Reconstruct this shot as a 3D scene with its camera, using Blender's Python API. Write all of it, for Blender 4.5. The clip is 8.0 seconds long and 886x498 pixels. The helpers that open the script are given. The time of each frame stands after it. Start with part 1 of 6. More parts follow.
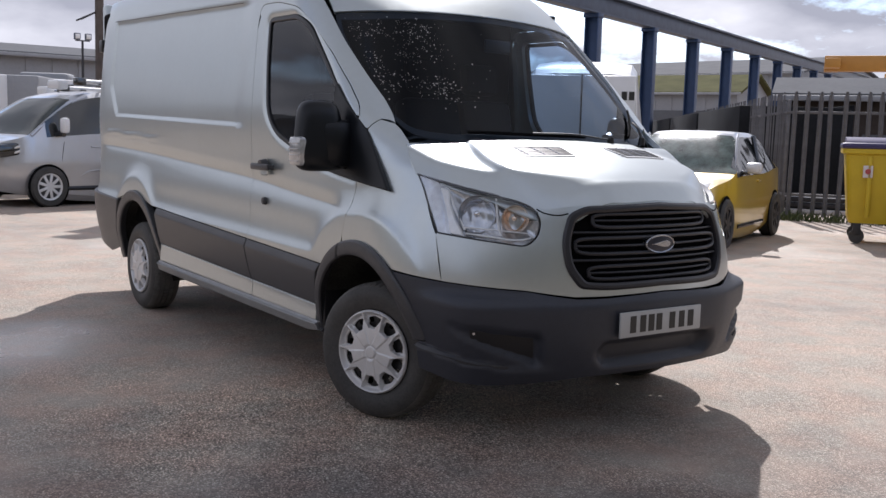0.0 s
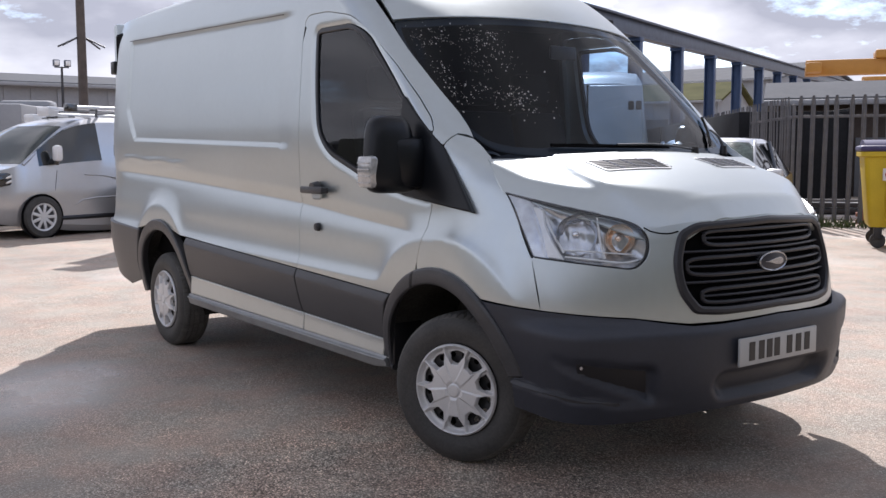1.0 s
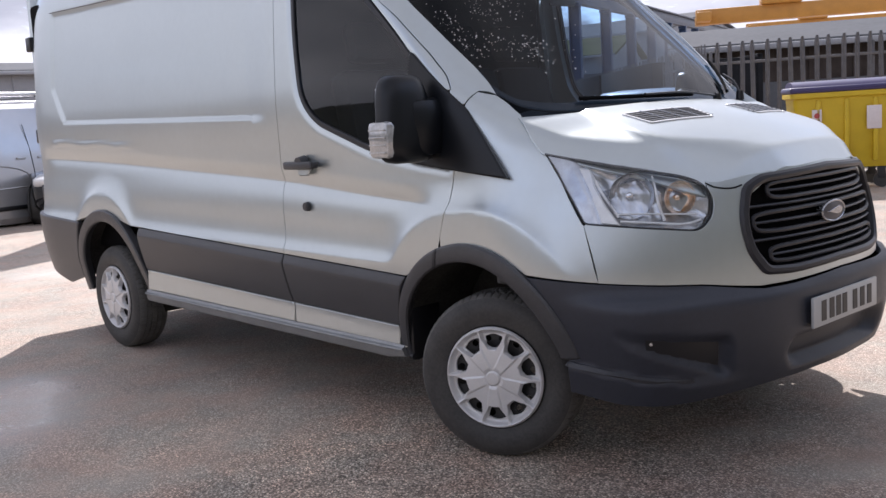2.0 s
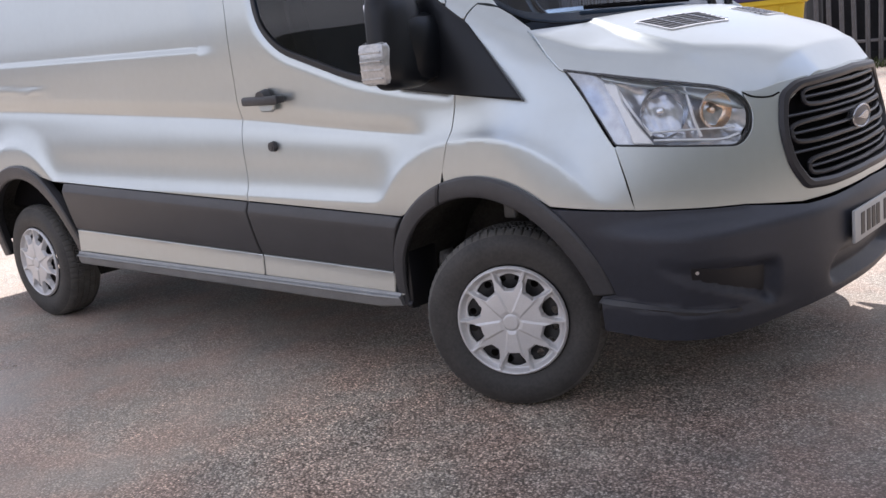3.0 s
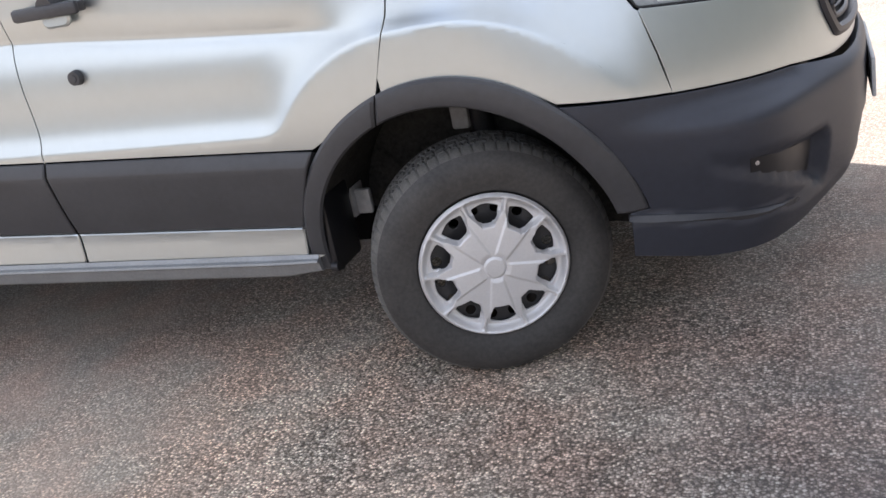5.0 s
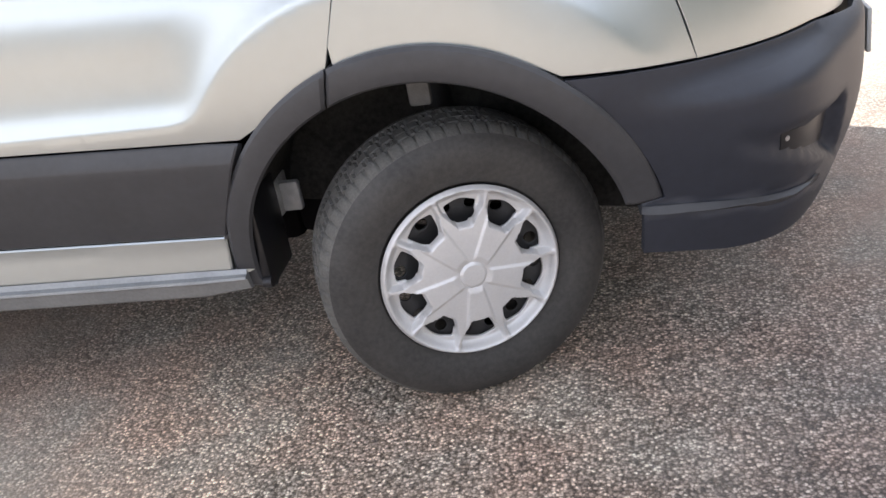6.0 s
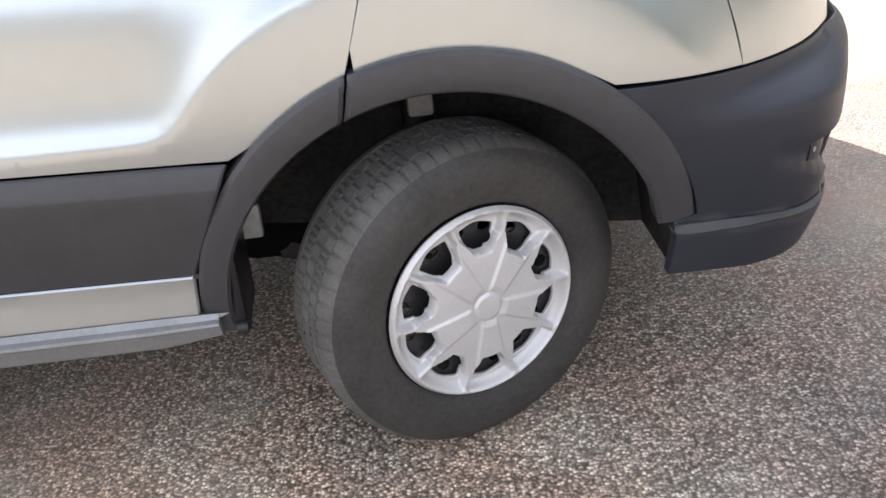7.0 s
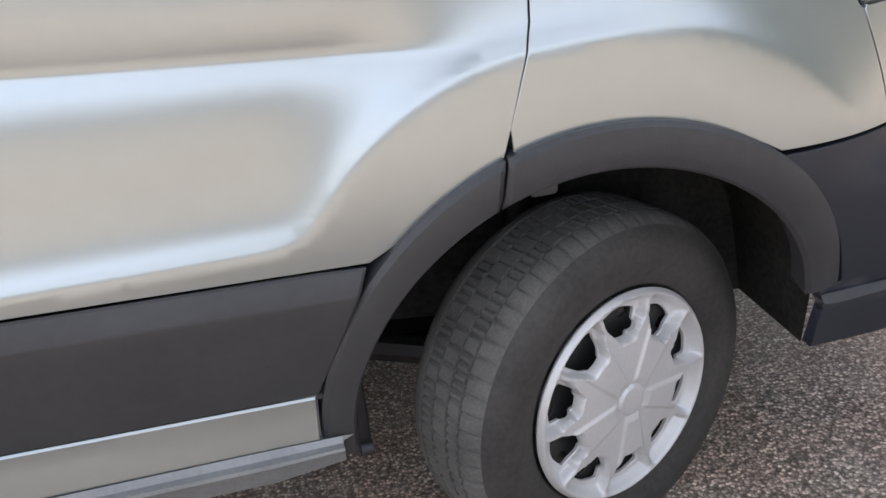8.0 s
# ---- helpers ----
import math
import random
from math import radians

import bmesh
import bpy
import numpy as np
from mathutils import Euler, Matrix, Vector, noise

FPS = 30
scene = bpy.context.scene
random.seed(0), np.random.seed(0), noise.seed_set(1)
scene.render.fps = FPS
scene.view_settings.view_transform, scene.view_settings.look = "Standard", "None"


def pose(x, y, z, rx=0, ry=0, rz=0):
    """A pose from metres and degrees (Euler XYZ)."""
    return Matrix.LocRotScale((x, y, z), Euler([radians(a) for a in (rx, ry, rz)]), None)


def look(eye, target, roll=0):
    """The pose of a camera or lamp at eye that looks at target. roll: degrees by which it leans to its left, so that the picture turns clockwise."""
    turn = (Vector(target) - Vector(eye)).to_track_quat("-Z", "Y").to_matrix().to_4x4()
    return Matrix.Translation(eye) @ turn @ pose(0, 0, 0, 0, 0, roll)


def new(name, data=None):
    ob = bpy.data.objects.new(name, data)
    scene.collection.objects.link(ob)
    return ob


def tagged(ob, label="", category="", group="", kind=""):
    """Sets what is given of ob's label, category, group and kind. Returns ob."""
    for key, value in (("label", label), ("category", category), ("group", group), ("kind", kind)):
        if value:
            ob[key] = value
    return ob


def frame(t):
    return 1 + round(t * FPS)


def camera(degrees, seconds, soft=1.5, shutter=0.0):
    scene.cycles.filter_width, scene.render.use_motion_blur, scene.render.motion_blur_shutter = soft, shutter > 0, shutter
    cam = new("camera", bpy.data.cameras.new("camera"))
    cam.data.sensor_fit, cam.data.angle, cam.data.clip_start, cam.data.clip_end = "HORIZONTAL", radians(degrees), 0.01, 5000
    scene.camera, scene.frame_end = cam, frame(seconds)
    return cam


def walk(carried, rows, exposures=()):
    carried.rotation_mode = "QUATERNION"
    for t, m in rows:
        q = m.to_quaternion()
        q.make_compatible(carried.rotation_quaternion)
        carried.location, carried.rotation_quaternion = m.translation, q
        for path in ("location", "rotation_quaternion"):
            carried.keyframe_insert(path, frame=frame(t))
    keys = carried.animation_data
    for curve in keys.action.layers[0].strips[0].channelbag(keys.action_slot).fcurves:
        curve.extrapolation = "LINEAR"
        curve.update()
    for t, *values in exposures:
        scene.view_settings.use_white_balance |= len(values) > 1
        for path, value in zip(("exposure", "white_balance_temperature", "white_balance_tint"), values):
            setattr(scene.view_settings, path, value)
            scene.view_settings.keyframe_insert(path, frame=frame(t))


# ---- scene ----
cam = camera(48.9, 8.0)
PATH = [
    (0, (3.879, -3.296, 1.332), (2.263, -2.14, 1.104), 1.6),
    (0.5, (3.56, -3.338, 1.343), (1.932, -2.201, 1.108), -0.1),
    (1, (3.279, -3.422, 1.325), (1.684, -2.232, 1.13), -0.2),
    (1.2, (3.145, -3.458, 1.323), (1.578, -2.23, 1.135), -0.6),
    (2.3, (2.444, -3.528, 1.321), (1.022, -2.157, 1.011), -4.5),
    (2.5, (2.351, -3.536, 1.334), (0.957, -2.143, 0.996), -5.0),
    (3, (2.035, -3.54, 1.307), (0.746, -2.069, 0.887), -6.4),
    (3.5, (1.707, -3.54, 1.316), (0.579, -1.962, 0.828), -8.3),
    (4, (1.399, -3.451, 1.288), (0.391, -1.81, 0.746), -11.3),
    (4.5, (1.105, -3.345, 1.3), (0.229, -1.658, 0.68), -11.8),
    (4.7, (0.987, -3.278, 1.295), (0.179, -1.57, 0.639), -11.4),
    (5.8, (0.506, -2.838, 1.291), (0.01, -1.097, 0.44), -11.6),
    (6, (0.391, -2.77, 1.292), (0.002, -1.014, 0.418), -10.5),
    (6.5, (0.138, -2.617, 1.281), (-0.028, -0.845, 0.369), -8.3),
    (7, (-0.11, -2.522, 1.3), (-0.02, -0.763, 0.353), -5.7),
    (7.5, (-0.295, -2.413, 1.266), (-0.062, -0.647, 0.357), -5.5),
    (8, (-0.503, -2.264, 1.303), (-0.165, -0.488, 0.447), -6.4),
]
walk(cam, [(t, look(eye, target, roll)) for t, eye, target, roll in PATH],
     exposures=[(0.0, 1.22, 5950, 18), (1.2, 1.52, 5950, 18), (2.4, 1.75, 5950, 20), (3.5, 2.10, 5950, 18), (4.6, 2.33, 5950, 15.5), (6.0, 2.70, 6150, 14.5), (7.0, 2.77, 6200, 14.5), (7.5, 2.70, 6150, 14.5), (8.0, 2.42, 6050, 13.5)])

# ---- light ----
SUN_DIR = Vector((-0.89, 0.76, 1.0)).normalized()      # towards the sun, behind the van
world = bpy.data.worlds.new("world")
scene.world = world
world.use_nodes = True
wn, wl = world.node_tree.nodes, world.node_tree.links
wn.clear()
sky = wn.new("ShaderNodeTexSky")
sky.sky_type, sky.sun_disc = "NISHITA", False
sky.dust_density = 0.2
sky.sun_elevation = math.asin(SUN_DIR.z)
sky.sun_rotation = math.atan2(SUN_DIR.x, SUN_DIR.y)
wcoord = wn.new("ShaderNodeTexCoord")
wmap = wn.new("ShaderNodeMapping")
wmap.inputs["Scale"].default_value = (1.0, 1.0, 2.6)
cloud = wn.new("ShaderNodeTexNoise")
cloud.inputs["Scale"].default_value, cloud.inputs["Detail"].default_value, cloud.inputs["Roughness"].default_value = 2.3, 9.0, 0.62
cmask = wn.new("ShaderNodeValToRGB")
cmask.color_ramp.elements[0].position, cmask.color_ramp.elements[1].position = 0.33, 0.46
cshade = wn.new("ShaderNodeTexNoise")
cshade.inputs["Scale"].default_value, cshade.inputs["Detail"].default_value = 4.2, 6.0
cramp = wn.new("ShaderNodeValToRGB")
cramp.color_ramp.elements[0].position, cramp.color_ramp.elements[1].position = 0.36, 0.62
cramp.color_ramp.elements[0].color, cramp.color_ramp.elements[1].color = (1.30, 1.33, 1.42, 1), (2.9, 2.87, 2.82, 1)
wmix = wn.new("ShaderNodeMix")
wmix.data_type = "RGBA"
wback = wn.new("ShaderNodeBackground")
wback.inputs["Strength"].default_value = 0.15
wout = wn.new("ShaderNodeOutputWorld")
wl.new(wcoord.outputs["Generated"], wmap.inputs["Vector"])
wl.new(wmap.outputs["Vector"], cloud.inputs["Vector"])
wl.new(wmap.outputs["Vector"], cshade.inputs["Vector"])
wl.new(cloud.outputs["Fac"], cmask.inputs["Fac"])
wl.new(cshade.outputs["Fac"], cramp.inputs["Fac"])
wl.new(cmask.outputs["Color"], wmix.inputs["Factor"])
wl.new(sky.outputs["Color"], wmix.inputs["A"])
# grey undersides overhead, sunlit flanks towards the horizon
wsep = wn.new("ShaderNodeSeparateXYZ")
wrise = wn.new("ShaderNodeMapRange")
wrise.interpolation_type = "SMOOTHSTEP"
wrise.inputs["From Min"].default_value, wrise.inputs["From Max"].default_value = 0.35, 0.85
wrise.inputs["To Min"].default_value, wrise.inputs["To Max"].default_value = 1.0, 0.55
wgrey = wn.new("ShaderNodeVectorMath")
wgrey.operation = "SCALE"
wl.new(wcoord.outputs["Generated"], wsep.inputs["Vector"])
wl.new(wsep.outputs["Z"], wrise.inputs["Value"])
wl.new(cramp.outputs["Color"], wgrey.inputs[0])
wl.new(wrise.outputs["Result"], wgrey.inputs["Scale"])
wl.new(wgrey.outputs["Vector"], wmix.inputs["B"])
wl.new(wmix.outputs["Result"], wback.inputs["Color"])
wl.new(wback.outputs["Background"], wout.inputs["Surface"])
sun = new("sun", bpy.data.lights.new("sun", "SUN"))
sun.data.energy, sun.data.angle, sun.data.color = 1.95, radians(0.6), (1.0, 0.95, 0.84)
sun.matrix_world = look((0, 0, 0), -SUN_DIR)

# ---- materials ----
def material(name, color, rough=0.5, metal=0.0, coat=0.0, var=0.15, scale=8.0, bump=0.0, bump_scale=200.0, spec=0.5, color2=None, rough_var=0.0):
    """A principled surface with two scales of noise in colour and roughness, and a fine relief."""
    m = bpy.data.materials.new(name)
    m.use_nodes = True
    n, l = m.node_tree.nodes, m.node_tree.links
    b = n["Principled BSDF"]
    b.inputs["Metallic"].default_value, b.inputs["Roughness"].default_value = metal, rough
    b.inputs["Coat Weight"].default_value, b.inputs["Coat Roughness"].default_value = coat, 0.06
    b.inputs["Specular IOR Level"].default_value = spec
    co = n.new("ShaderNodeTexCoord")
    big, small = n.new("ShaderNodeTexNoise"), n.new("ShaderNodeTexNoise")
    big.inputs["Scale"].default_value, big.inputs["Detail"].default_value = scale, 5.0
    small.inputs["Scale"].default_value, small.inputs["Detail"].default_value = scale * 14.0, 3.0
    add = n.new("ShaderNodeMath")
    add.operation = "MULTIPLY_ADD"
    add.inputs[1].default_value = 0.6
    mul = n.new("ShaderNodeMath")
    mul.operation, mul.inputs[1].default_value = "MULTIPLY", 0.4
    ramp = n.new("ShaderNodeValToRGB")
    c2 = color2 or tuple(c * (1 - var) for c in color)
    ramp.color_ramp.elements[0].position, ramp.color_ramp.elements[1].position = 0.35, 0.65
    ramp.color_ramp.elements[0].color, ramp.color_ramp.elements[1].color = (*c2, 1), (*color, 1)
    for t in (big, small):
        l.new(co.outputs["Object"], t.inputs["Vector"])
    l.new(small.outputs["Fac"], mul.inputs[0])
    l.new(big.outputs["Fac"], add.inputs[0])
    l.new(mul.outputs[0], add.inputs[2])
    l.new(add.outputs[0], ramp.inputs["Fac"])
    l.new(ramp.outputs["Color"], b.inputs["Base Color"])
    if rough_var:
        rr = n.new("ShaderNodeMapRange")
        rr.inputs["To Min"].default_value, rr.inputs["To Max"].default_value = rough - rough_var, rough + rough_var
        l.new(add.outputs[0], rr.inputs["Value"])
        l.new(rr.outputs[0], b.inputs["Roughness"])
    if bump:
        g = n.new("ShaderNodeTexNoise")
        g.inputs["Scale"].default_value, g.inputs["Detail"].default_value = bump_scale, 2.0
        l.new(co.outputs["Object"], g.inputs["Vector"])
        bp = n.new("ShaderNodeBump")
        bp.inputs["Strength"].default_value, bp.inputs["Distance"].default_value = bump, 0.002
        l.new(g.outputs["Fac"], bp.inputs["Height"])
        l.new(bp.outputs["Normal"], b.inputs["Normal"])
    return m


def glass_material(name, tint, rough=0.0, gloss=1.0):
    """Thin pane: lets light straight through with a tint, and mirrors more towards grazing angles."""
    m = bpy.data.materials.new(name)
    m.use_nodes = True
    n, l = m.node_tree.nodes, m.node_tree.links
    n.clear()
    tr, gl, lw, mx, out = (n.new("ShaderNode" + k) for k in ("BsdfTransparent", "BsdfGlossy", "LayerWeight", "MixShader", "OutputMaterial"))
    tr.inputs["Color"].default_value = (*tint, 1)
    gl.inputs["Roughness"].default_value = rough
    lw.inputs["Blend"].default_value = 0.5
    pw, ma = n.new("ShaderNodeMath"), n.new("ShaderNodeMath")
    pw.operation, pw.inputs[1].default_value = "POWER", 4.0
    ma.operation, ma.inputs[1].default_value, ma.inputs[2].default_value = "MULTIPLY_ADD", 0.9 * gloss, 0.045 * gloss
    l.new(lw.outputs["Facing"], pw.inputs[0])
    l.new(pw.outputs[0], ma.inputs[0])
    l.new(ma.outputs[0], mx.inputs["Fac"])
    l.new(tr.outputs[0], mx.inputs[1])
    l.new(gl.outputs[0], mx.inputs[2])
    l.new(mx.outputs[0], out.inputs["Surface"])
    return m


SILVER = material("silver_paint", (0.525, 0.567, 0.570), rough=0.335, metal=0.88, coat=0.12, var=0.05, scale=2.0, rough_var=0.03)
TRIM = material("trim_silver", (0.70, 0.70, 0.70), rough=0.42, metal=0.35, var=0.10, scale=14.0, rough_var=0.06)
PLASTIC = material("dark_plastic", (0.058, 0.059, 0.064), rough=0.40, var=0.25, scale=4.0, bump=0.25, bump_scale=700.0, rough_var=0.06)
BUMPER = material("bumper_plastic", (0.029, 0.033, 0.046), rough=0.46, spec=0.5, var=0.25, scale=4.0, bump=0.25, bump_scale=700.0, rough_var=0.06)
BLACK = material("black_plastic", (0.012, 0.012, 0.014), rough=0.35, var=0.2, scale=5.0, bump=0.1, bump_scale=500.0)
# near-black, so the gloom of hollows and gaps lies in the colour
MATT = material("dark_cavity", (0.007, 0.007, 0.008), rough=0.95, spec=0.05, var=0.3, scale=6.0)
RUBBER = material("tyre_rubber", (0.030, 0.0295, 0.029), rough=0.62, var=0.35, scale=7.0, bump=0.2, bump_scale=300.0, color2=(0.066, 0.063, 0.059))
TREAD = material("worn_tread_rubber", (0.080, 0.078, 0.073), rough=0.85, scale=14.0, bump=0.5, bump_scale=220.0, color2=(0.140, 0.136, 0.126))
STEEL = material("dark_steel", (0.06, 0.06, 0.065), rough=0.5, metal=0.6, var=0.3, scale=12.0)
CHROME = material("chrome", (0.85, 0.86, 0.88), rough=0.10, metal=1.0, var=0.05, scale=20.0)
GLOSSBLACK = material("mirror_black", (0.0045, 0.006, 0.009), rough=0.34, spec=0.35, var=0.2, scale=5.0)
GRILLEDARK = material("grille_plastic", (0.020, 0.0205, 0.026), rough=0.42, var=0.2, scale=6.0)
GLASS = glass_material("window_glass", (0.46, 0.57, 0.70), gloss=0.5)
SIDEGLASS = glass_material("side_glass", (0.50, 0.57, 0.65), gloss=0.9)
LENS = glass_material("lamp_lens", (0.93, 0.95, 0.97), rough=0.02)
WHITE = material("plate_white", (0.46, 0.47, 0.47), rough=0.45, var=0.06, scale=20.0)
INK = material("plate_ink", (0.02, 0.02, 0.02), rough=0.5, var=0.1)
SEAT = material("seat_cloth", (0.013, 0.014, 0.018), rough=0.95, var=0.3, scale=20.0, bump=0.3, bump_scale=400.0)
PAPER = material("paper", (0.70, 0.71, 0.70), rough=0.8, var=0.08, scale=15.0)

# ---- mesh helpers ----
from mathutils.geometry import delaunay_2d_cdt


def mesh_object(name, verts, faces, mat, parent=None, label="", smooth=40):
    me = bpy.data.meshes.new(name)
    me.from_pydata([tuple(v) for v in verts], [], [tuple(f) for f in faces])
    me.update()
    if smooth:
        me.polygons.foreach_set("use_smooth", [True] * len(me.polygons))
        if smooth < 180:
            me.set_sharp_from_angle(angle=radians(smooth))
    if mat:
        me.materials.append(mat)
    ob = new(name, me)
    if parent:
        ob.parent = parent
    if label:
        ob["label"] = label
    return ob


def part(name, bm, mat, parent, label="", smooth=40):
    """One bmesh as one mesh object under a thing or a part."""
    me = bpy.data.meshes.new(name)
    bm.to_mesh(me)
    bm.free()
    if smooth:
        me.polygons.foreach_set("use_smooth", [True] * len(me.polygons))
        me.set_sharp_from_angle(angle=radians(smooth))
    me.materials.append(mat)
    ob = new(name, me)
    if parent:
        ob.parent = parent
    if label:
        ob["label"] = label
    return ob


def mirrored(ob, parent, mat=None):
    """The same part on the other side of the vehicle's middle plane."""
    me = ob.data.copy()
    me.transform(Matrix.Diagonal((1, -1, 1, 1)))
    me.flip_normals()
    if mat:
        me.materials[0] = mat
    o = new(ob.name.split(".")[0], me)
    o.parent = parent
    if "label" in ob:
        o["label"] = ob["label"]
    return o


def thing(name, label, category, m=None, group="", kind=""):
    ob = new(name)
    ob.empty_display_size = 0.2
    if m is not None:
        ob.matrix_world = m
    return tagged(ob, label, category, group, kind)


def add_box(bm, x0, x1, y0, y1, z0, z1, bevel=0.0, m=None, seg=2):
    r = bmesh.ops.create_cube(bm, size=1.0)
    vs = r["verts"]
    for v in vs:
        v.co = Vector(((x0 + x1) / 2 + v.co.x * (x1 - x0), (y0 + y1) / 2 + v.co.y * (y1 - y0), (z0 + z1) / 2 + v.co.z * (z1 - z0)))
    if bevel:
        es = list({e for v in vs for e in v.link_edges})
        r = bmesh.ops.bevel(bm, geom=es, offset=bevel, segments=seg, affect="EDGES", profile=0.5)
        vs = list({v for f in r["faces"] for v in f.verts} | {v for v in vs if v.is_valid})
    if m is not None:
        bmesh.ops.transform(bm, matrix=m, verts=vs)
    return vs


def box_mesh(x0, x1, y0, y1, z0, z1, bevel=0.0, m=None):
    bm = bmesh.new()
    add_box(bm, x0, x1, y0, y1, z0, z1, bevel, m)
    return bm


def add_cyl(bm, a, b, r0, r1=None, seg=16, caps=True):
    a, b = Vector(a), Vector(b)
    d = b - a
    r = bmesh.ops.create_cone(bm, cap_ends=caps, segments=seg, radius1=r0, radius2=r0 if r1 is None else r1, depth=d.length)
    m = Matrix.Translation((a + b) / 2) @ d.to_track_quat("Z", "Y").to_matrix().to_4x4()
    bmesh.ops.transform(bm, matrix=m, verts=r["verts"])
    return r["verts"]


def lathe(profile, seg=48, dip=None):
    """Rings about the y axis: profile of (radius, y). dip(i, k): how far ring point k of profile point i lies below its radius."""
    verts, faces = [], []
    for i, (r, y) in enumerate(profile):
        for k in range(seg):
            a = 2 * math.pi * k / seg
            rr = r - (dip(i, k) if dip else 0.0)
            verts.append((rr * math.cos(a), y, rr * math.sin(a)))
    for i in range(len(profile) - 1):
        for k in range(seg):
            k2 = (k + 1) % seg
            faces.append((i * seg + k, i * seg + k2, (i + 1) * seg + k2, (i + 1) * seg + k))
    return verts, faces


def sweep(path, radius, seg=10, flat=1.0, closed=False):
    """A round (or flattened) bar along a path."""
    pts = [Vector(p) for p in path]
    n = len(pts)
    verts, faces = [], []
    up = Vector((0, 0, 1))
    for i, p in enumerate(pts):
        a, b = (pts[i - 1], pts[(i + 1) % n]) if closed or 0 < i < n - 1 else (pts[max(i - 1, 0)], pts[min(i + 1, n - 1)])
        d = (b - a).normalized()
        s = d.cross(up if abs(d.z) < 0.95 else Vector((1, 0, 0))).normalized()
        u = s.cross(d)
        for k in range(seg):
            t = 2 * math.pi * k / seg
            verts.append(p + s * (radius * math.cos(t)) + u * (radius * flat * math.sin(t)))
    for i in range(n if closed else n - 1):
        j = (i + 1) % n
        for k in range(seg):
            k2 = (k + 1) % seg
            faces.append((i * seg + k, i * seg + k2, j * seg + k2, j * seg + k))
    if not closed:
        faces += [tuple(range(seg))[::-1], tuple((n - 1) * seg + k for k in range(seg))]
    return verts, faces


def catmull(pts, step):
    """A smooth line through pts, in steps of about that length."""
    pts = [np.array(p, float) for p in pts]
    ext = [2 * pts[0] - pts[1]] + pts + [2 * pts[-1] - pts[-2]]
    out = []
    for i in range(1, len(ext) - 2):
        p0, p1, p2, p3 = ext[i - 1:i + 3]
        n = max(1, int(np.linalg.norm(p2 - p1) / step))
        for k in range(n):
            t = k / n
            out.append(0.5 * (2 * p1 + (p2 - p0) * t + (2 * p0 - 5 * p1 + 4 * p2 - p3) * t * t + (3 * p1 - p0 - 3 * p2 + p3) * t ** 3))
    return out + [pts[-1]]


def rounded(pts, r, seg=5):
    """A closed outline with its corners rounded; a point may carry its own radius as a third number."""
    out, n = [], len(pts)
    for i in range(n):
        p = np.array(pts[i][:2], float)
        a, b = np.array(pts[i - 1][:2], float), np.array(pts[(i + 1) % n][:2], float)
        rr = pts[i][2] if len(pts[i]) > 2 else r
        la, lb = np.linalg.norm(a - p), np.linalg.norm(b - p)
        c = min(rr, 0.48 * la, 0.48 * lb)
        if c < 1e-5:
            out.append(p)
            continue
        p0, p1 = p + (a - p) / la * c, p + (b - p) / lb * c
        for k in range(seg + 1):
            t = k / seg
            out.append((1 - t) ** 2 * p0 + 2 * t * (1 - t) * p + t * t * p1)
    return out


def resample(poly, step):
    poly = [np.array(p[:2], float) for p in poly]
    out = []
    for i, p in enumerate(poly):
        q = poly[(i + 1) % len(poly)]
        d = np.linalg.norm(q - p)
        if d < 1e-6:
            continue
        n = max(1, int(math.ceil(d / step)))
        out += [p + (q - p) * k / n for k in range(n)]
    a = np.array(out)
    x, y = a[:, 0], a[:, 1]
    if np.sum(x * np.roll(y, -1) - y * np.roll(x, -1)) < 0:
        a = a[::-1]
    return a


def inset(a, d):
    """Moves a counter-clockwise outline inwards by d."""
    e = np.roll(a, -1, 0) - a
    nrm = np.stack([-e[:, 1], e[:, 0]], 1) / np.maximum(np.linalg.norm(e, axis=1), 1e-9)[:, None]
    m = nrm + np.roll(nrm, 1, 0)
    m /= np.maximum(np.linalg.norm(m, axis=1), 1e-9)[:, None]
    c = np.maximum((m * nrm).sum(1), 0.35)
    return a + m * (d / c)[:, None]


def in_poly(pts, poly):
    x, y = pts[:, 0], pts[:, 1]
    res = np.zeros(len(pts), bool)
    px, py = poly[:, 0], poly[:, 1]
    qx, qy = np.roll(px, -1), np.roll(py, -1)
    for ax, ay, bx, by in zip(px, py, qx, qy):
        if ay == by:
            continue
        cond = (ay > y) != (by > y)
        res ^= cond & (x < (bx - ax) * (y - ay) / (by - ay) + ax)
    return res


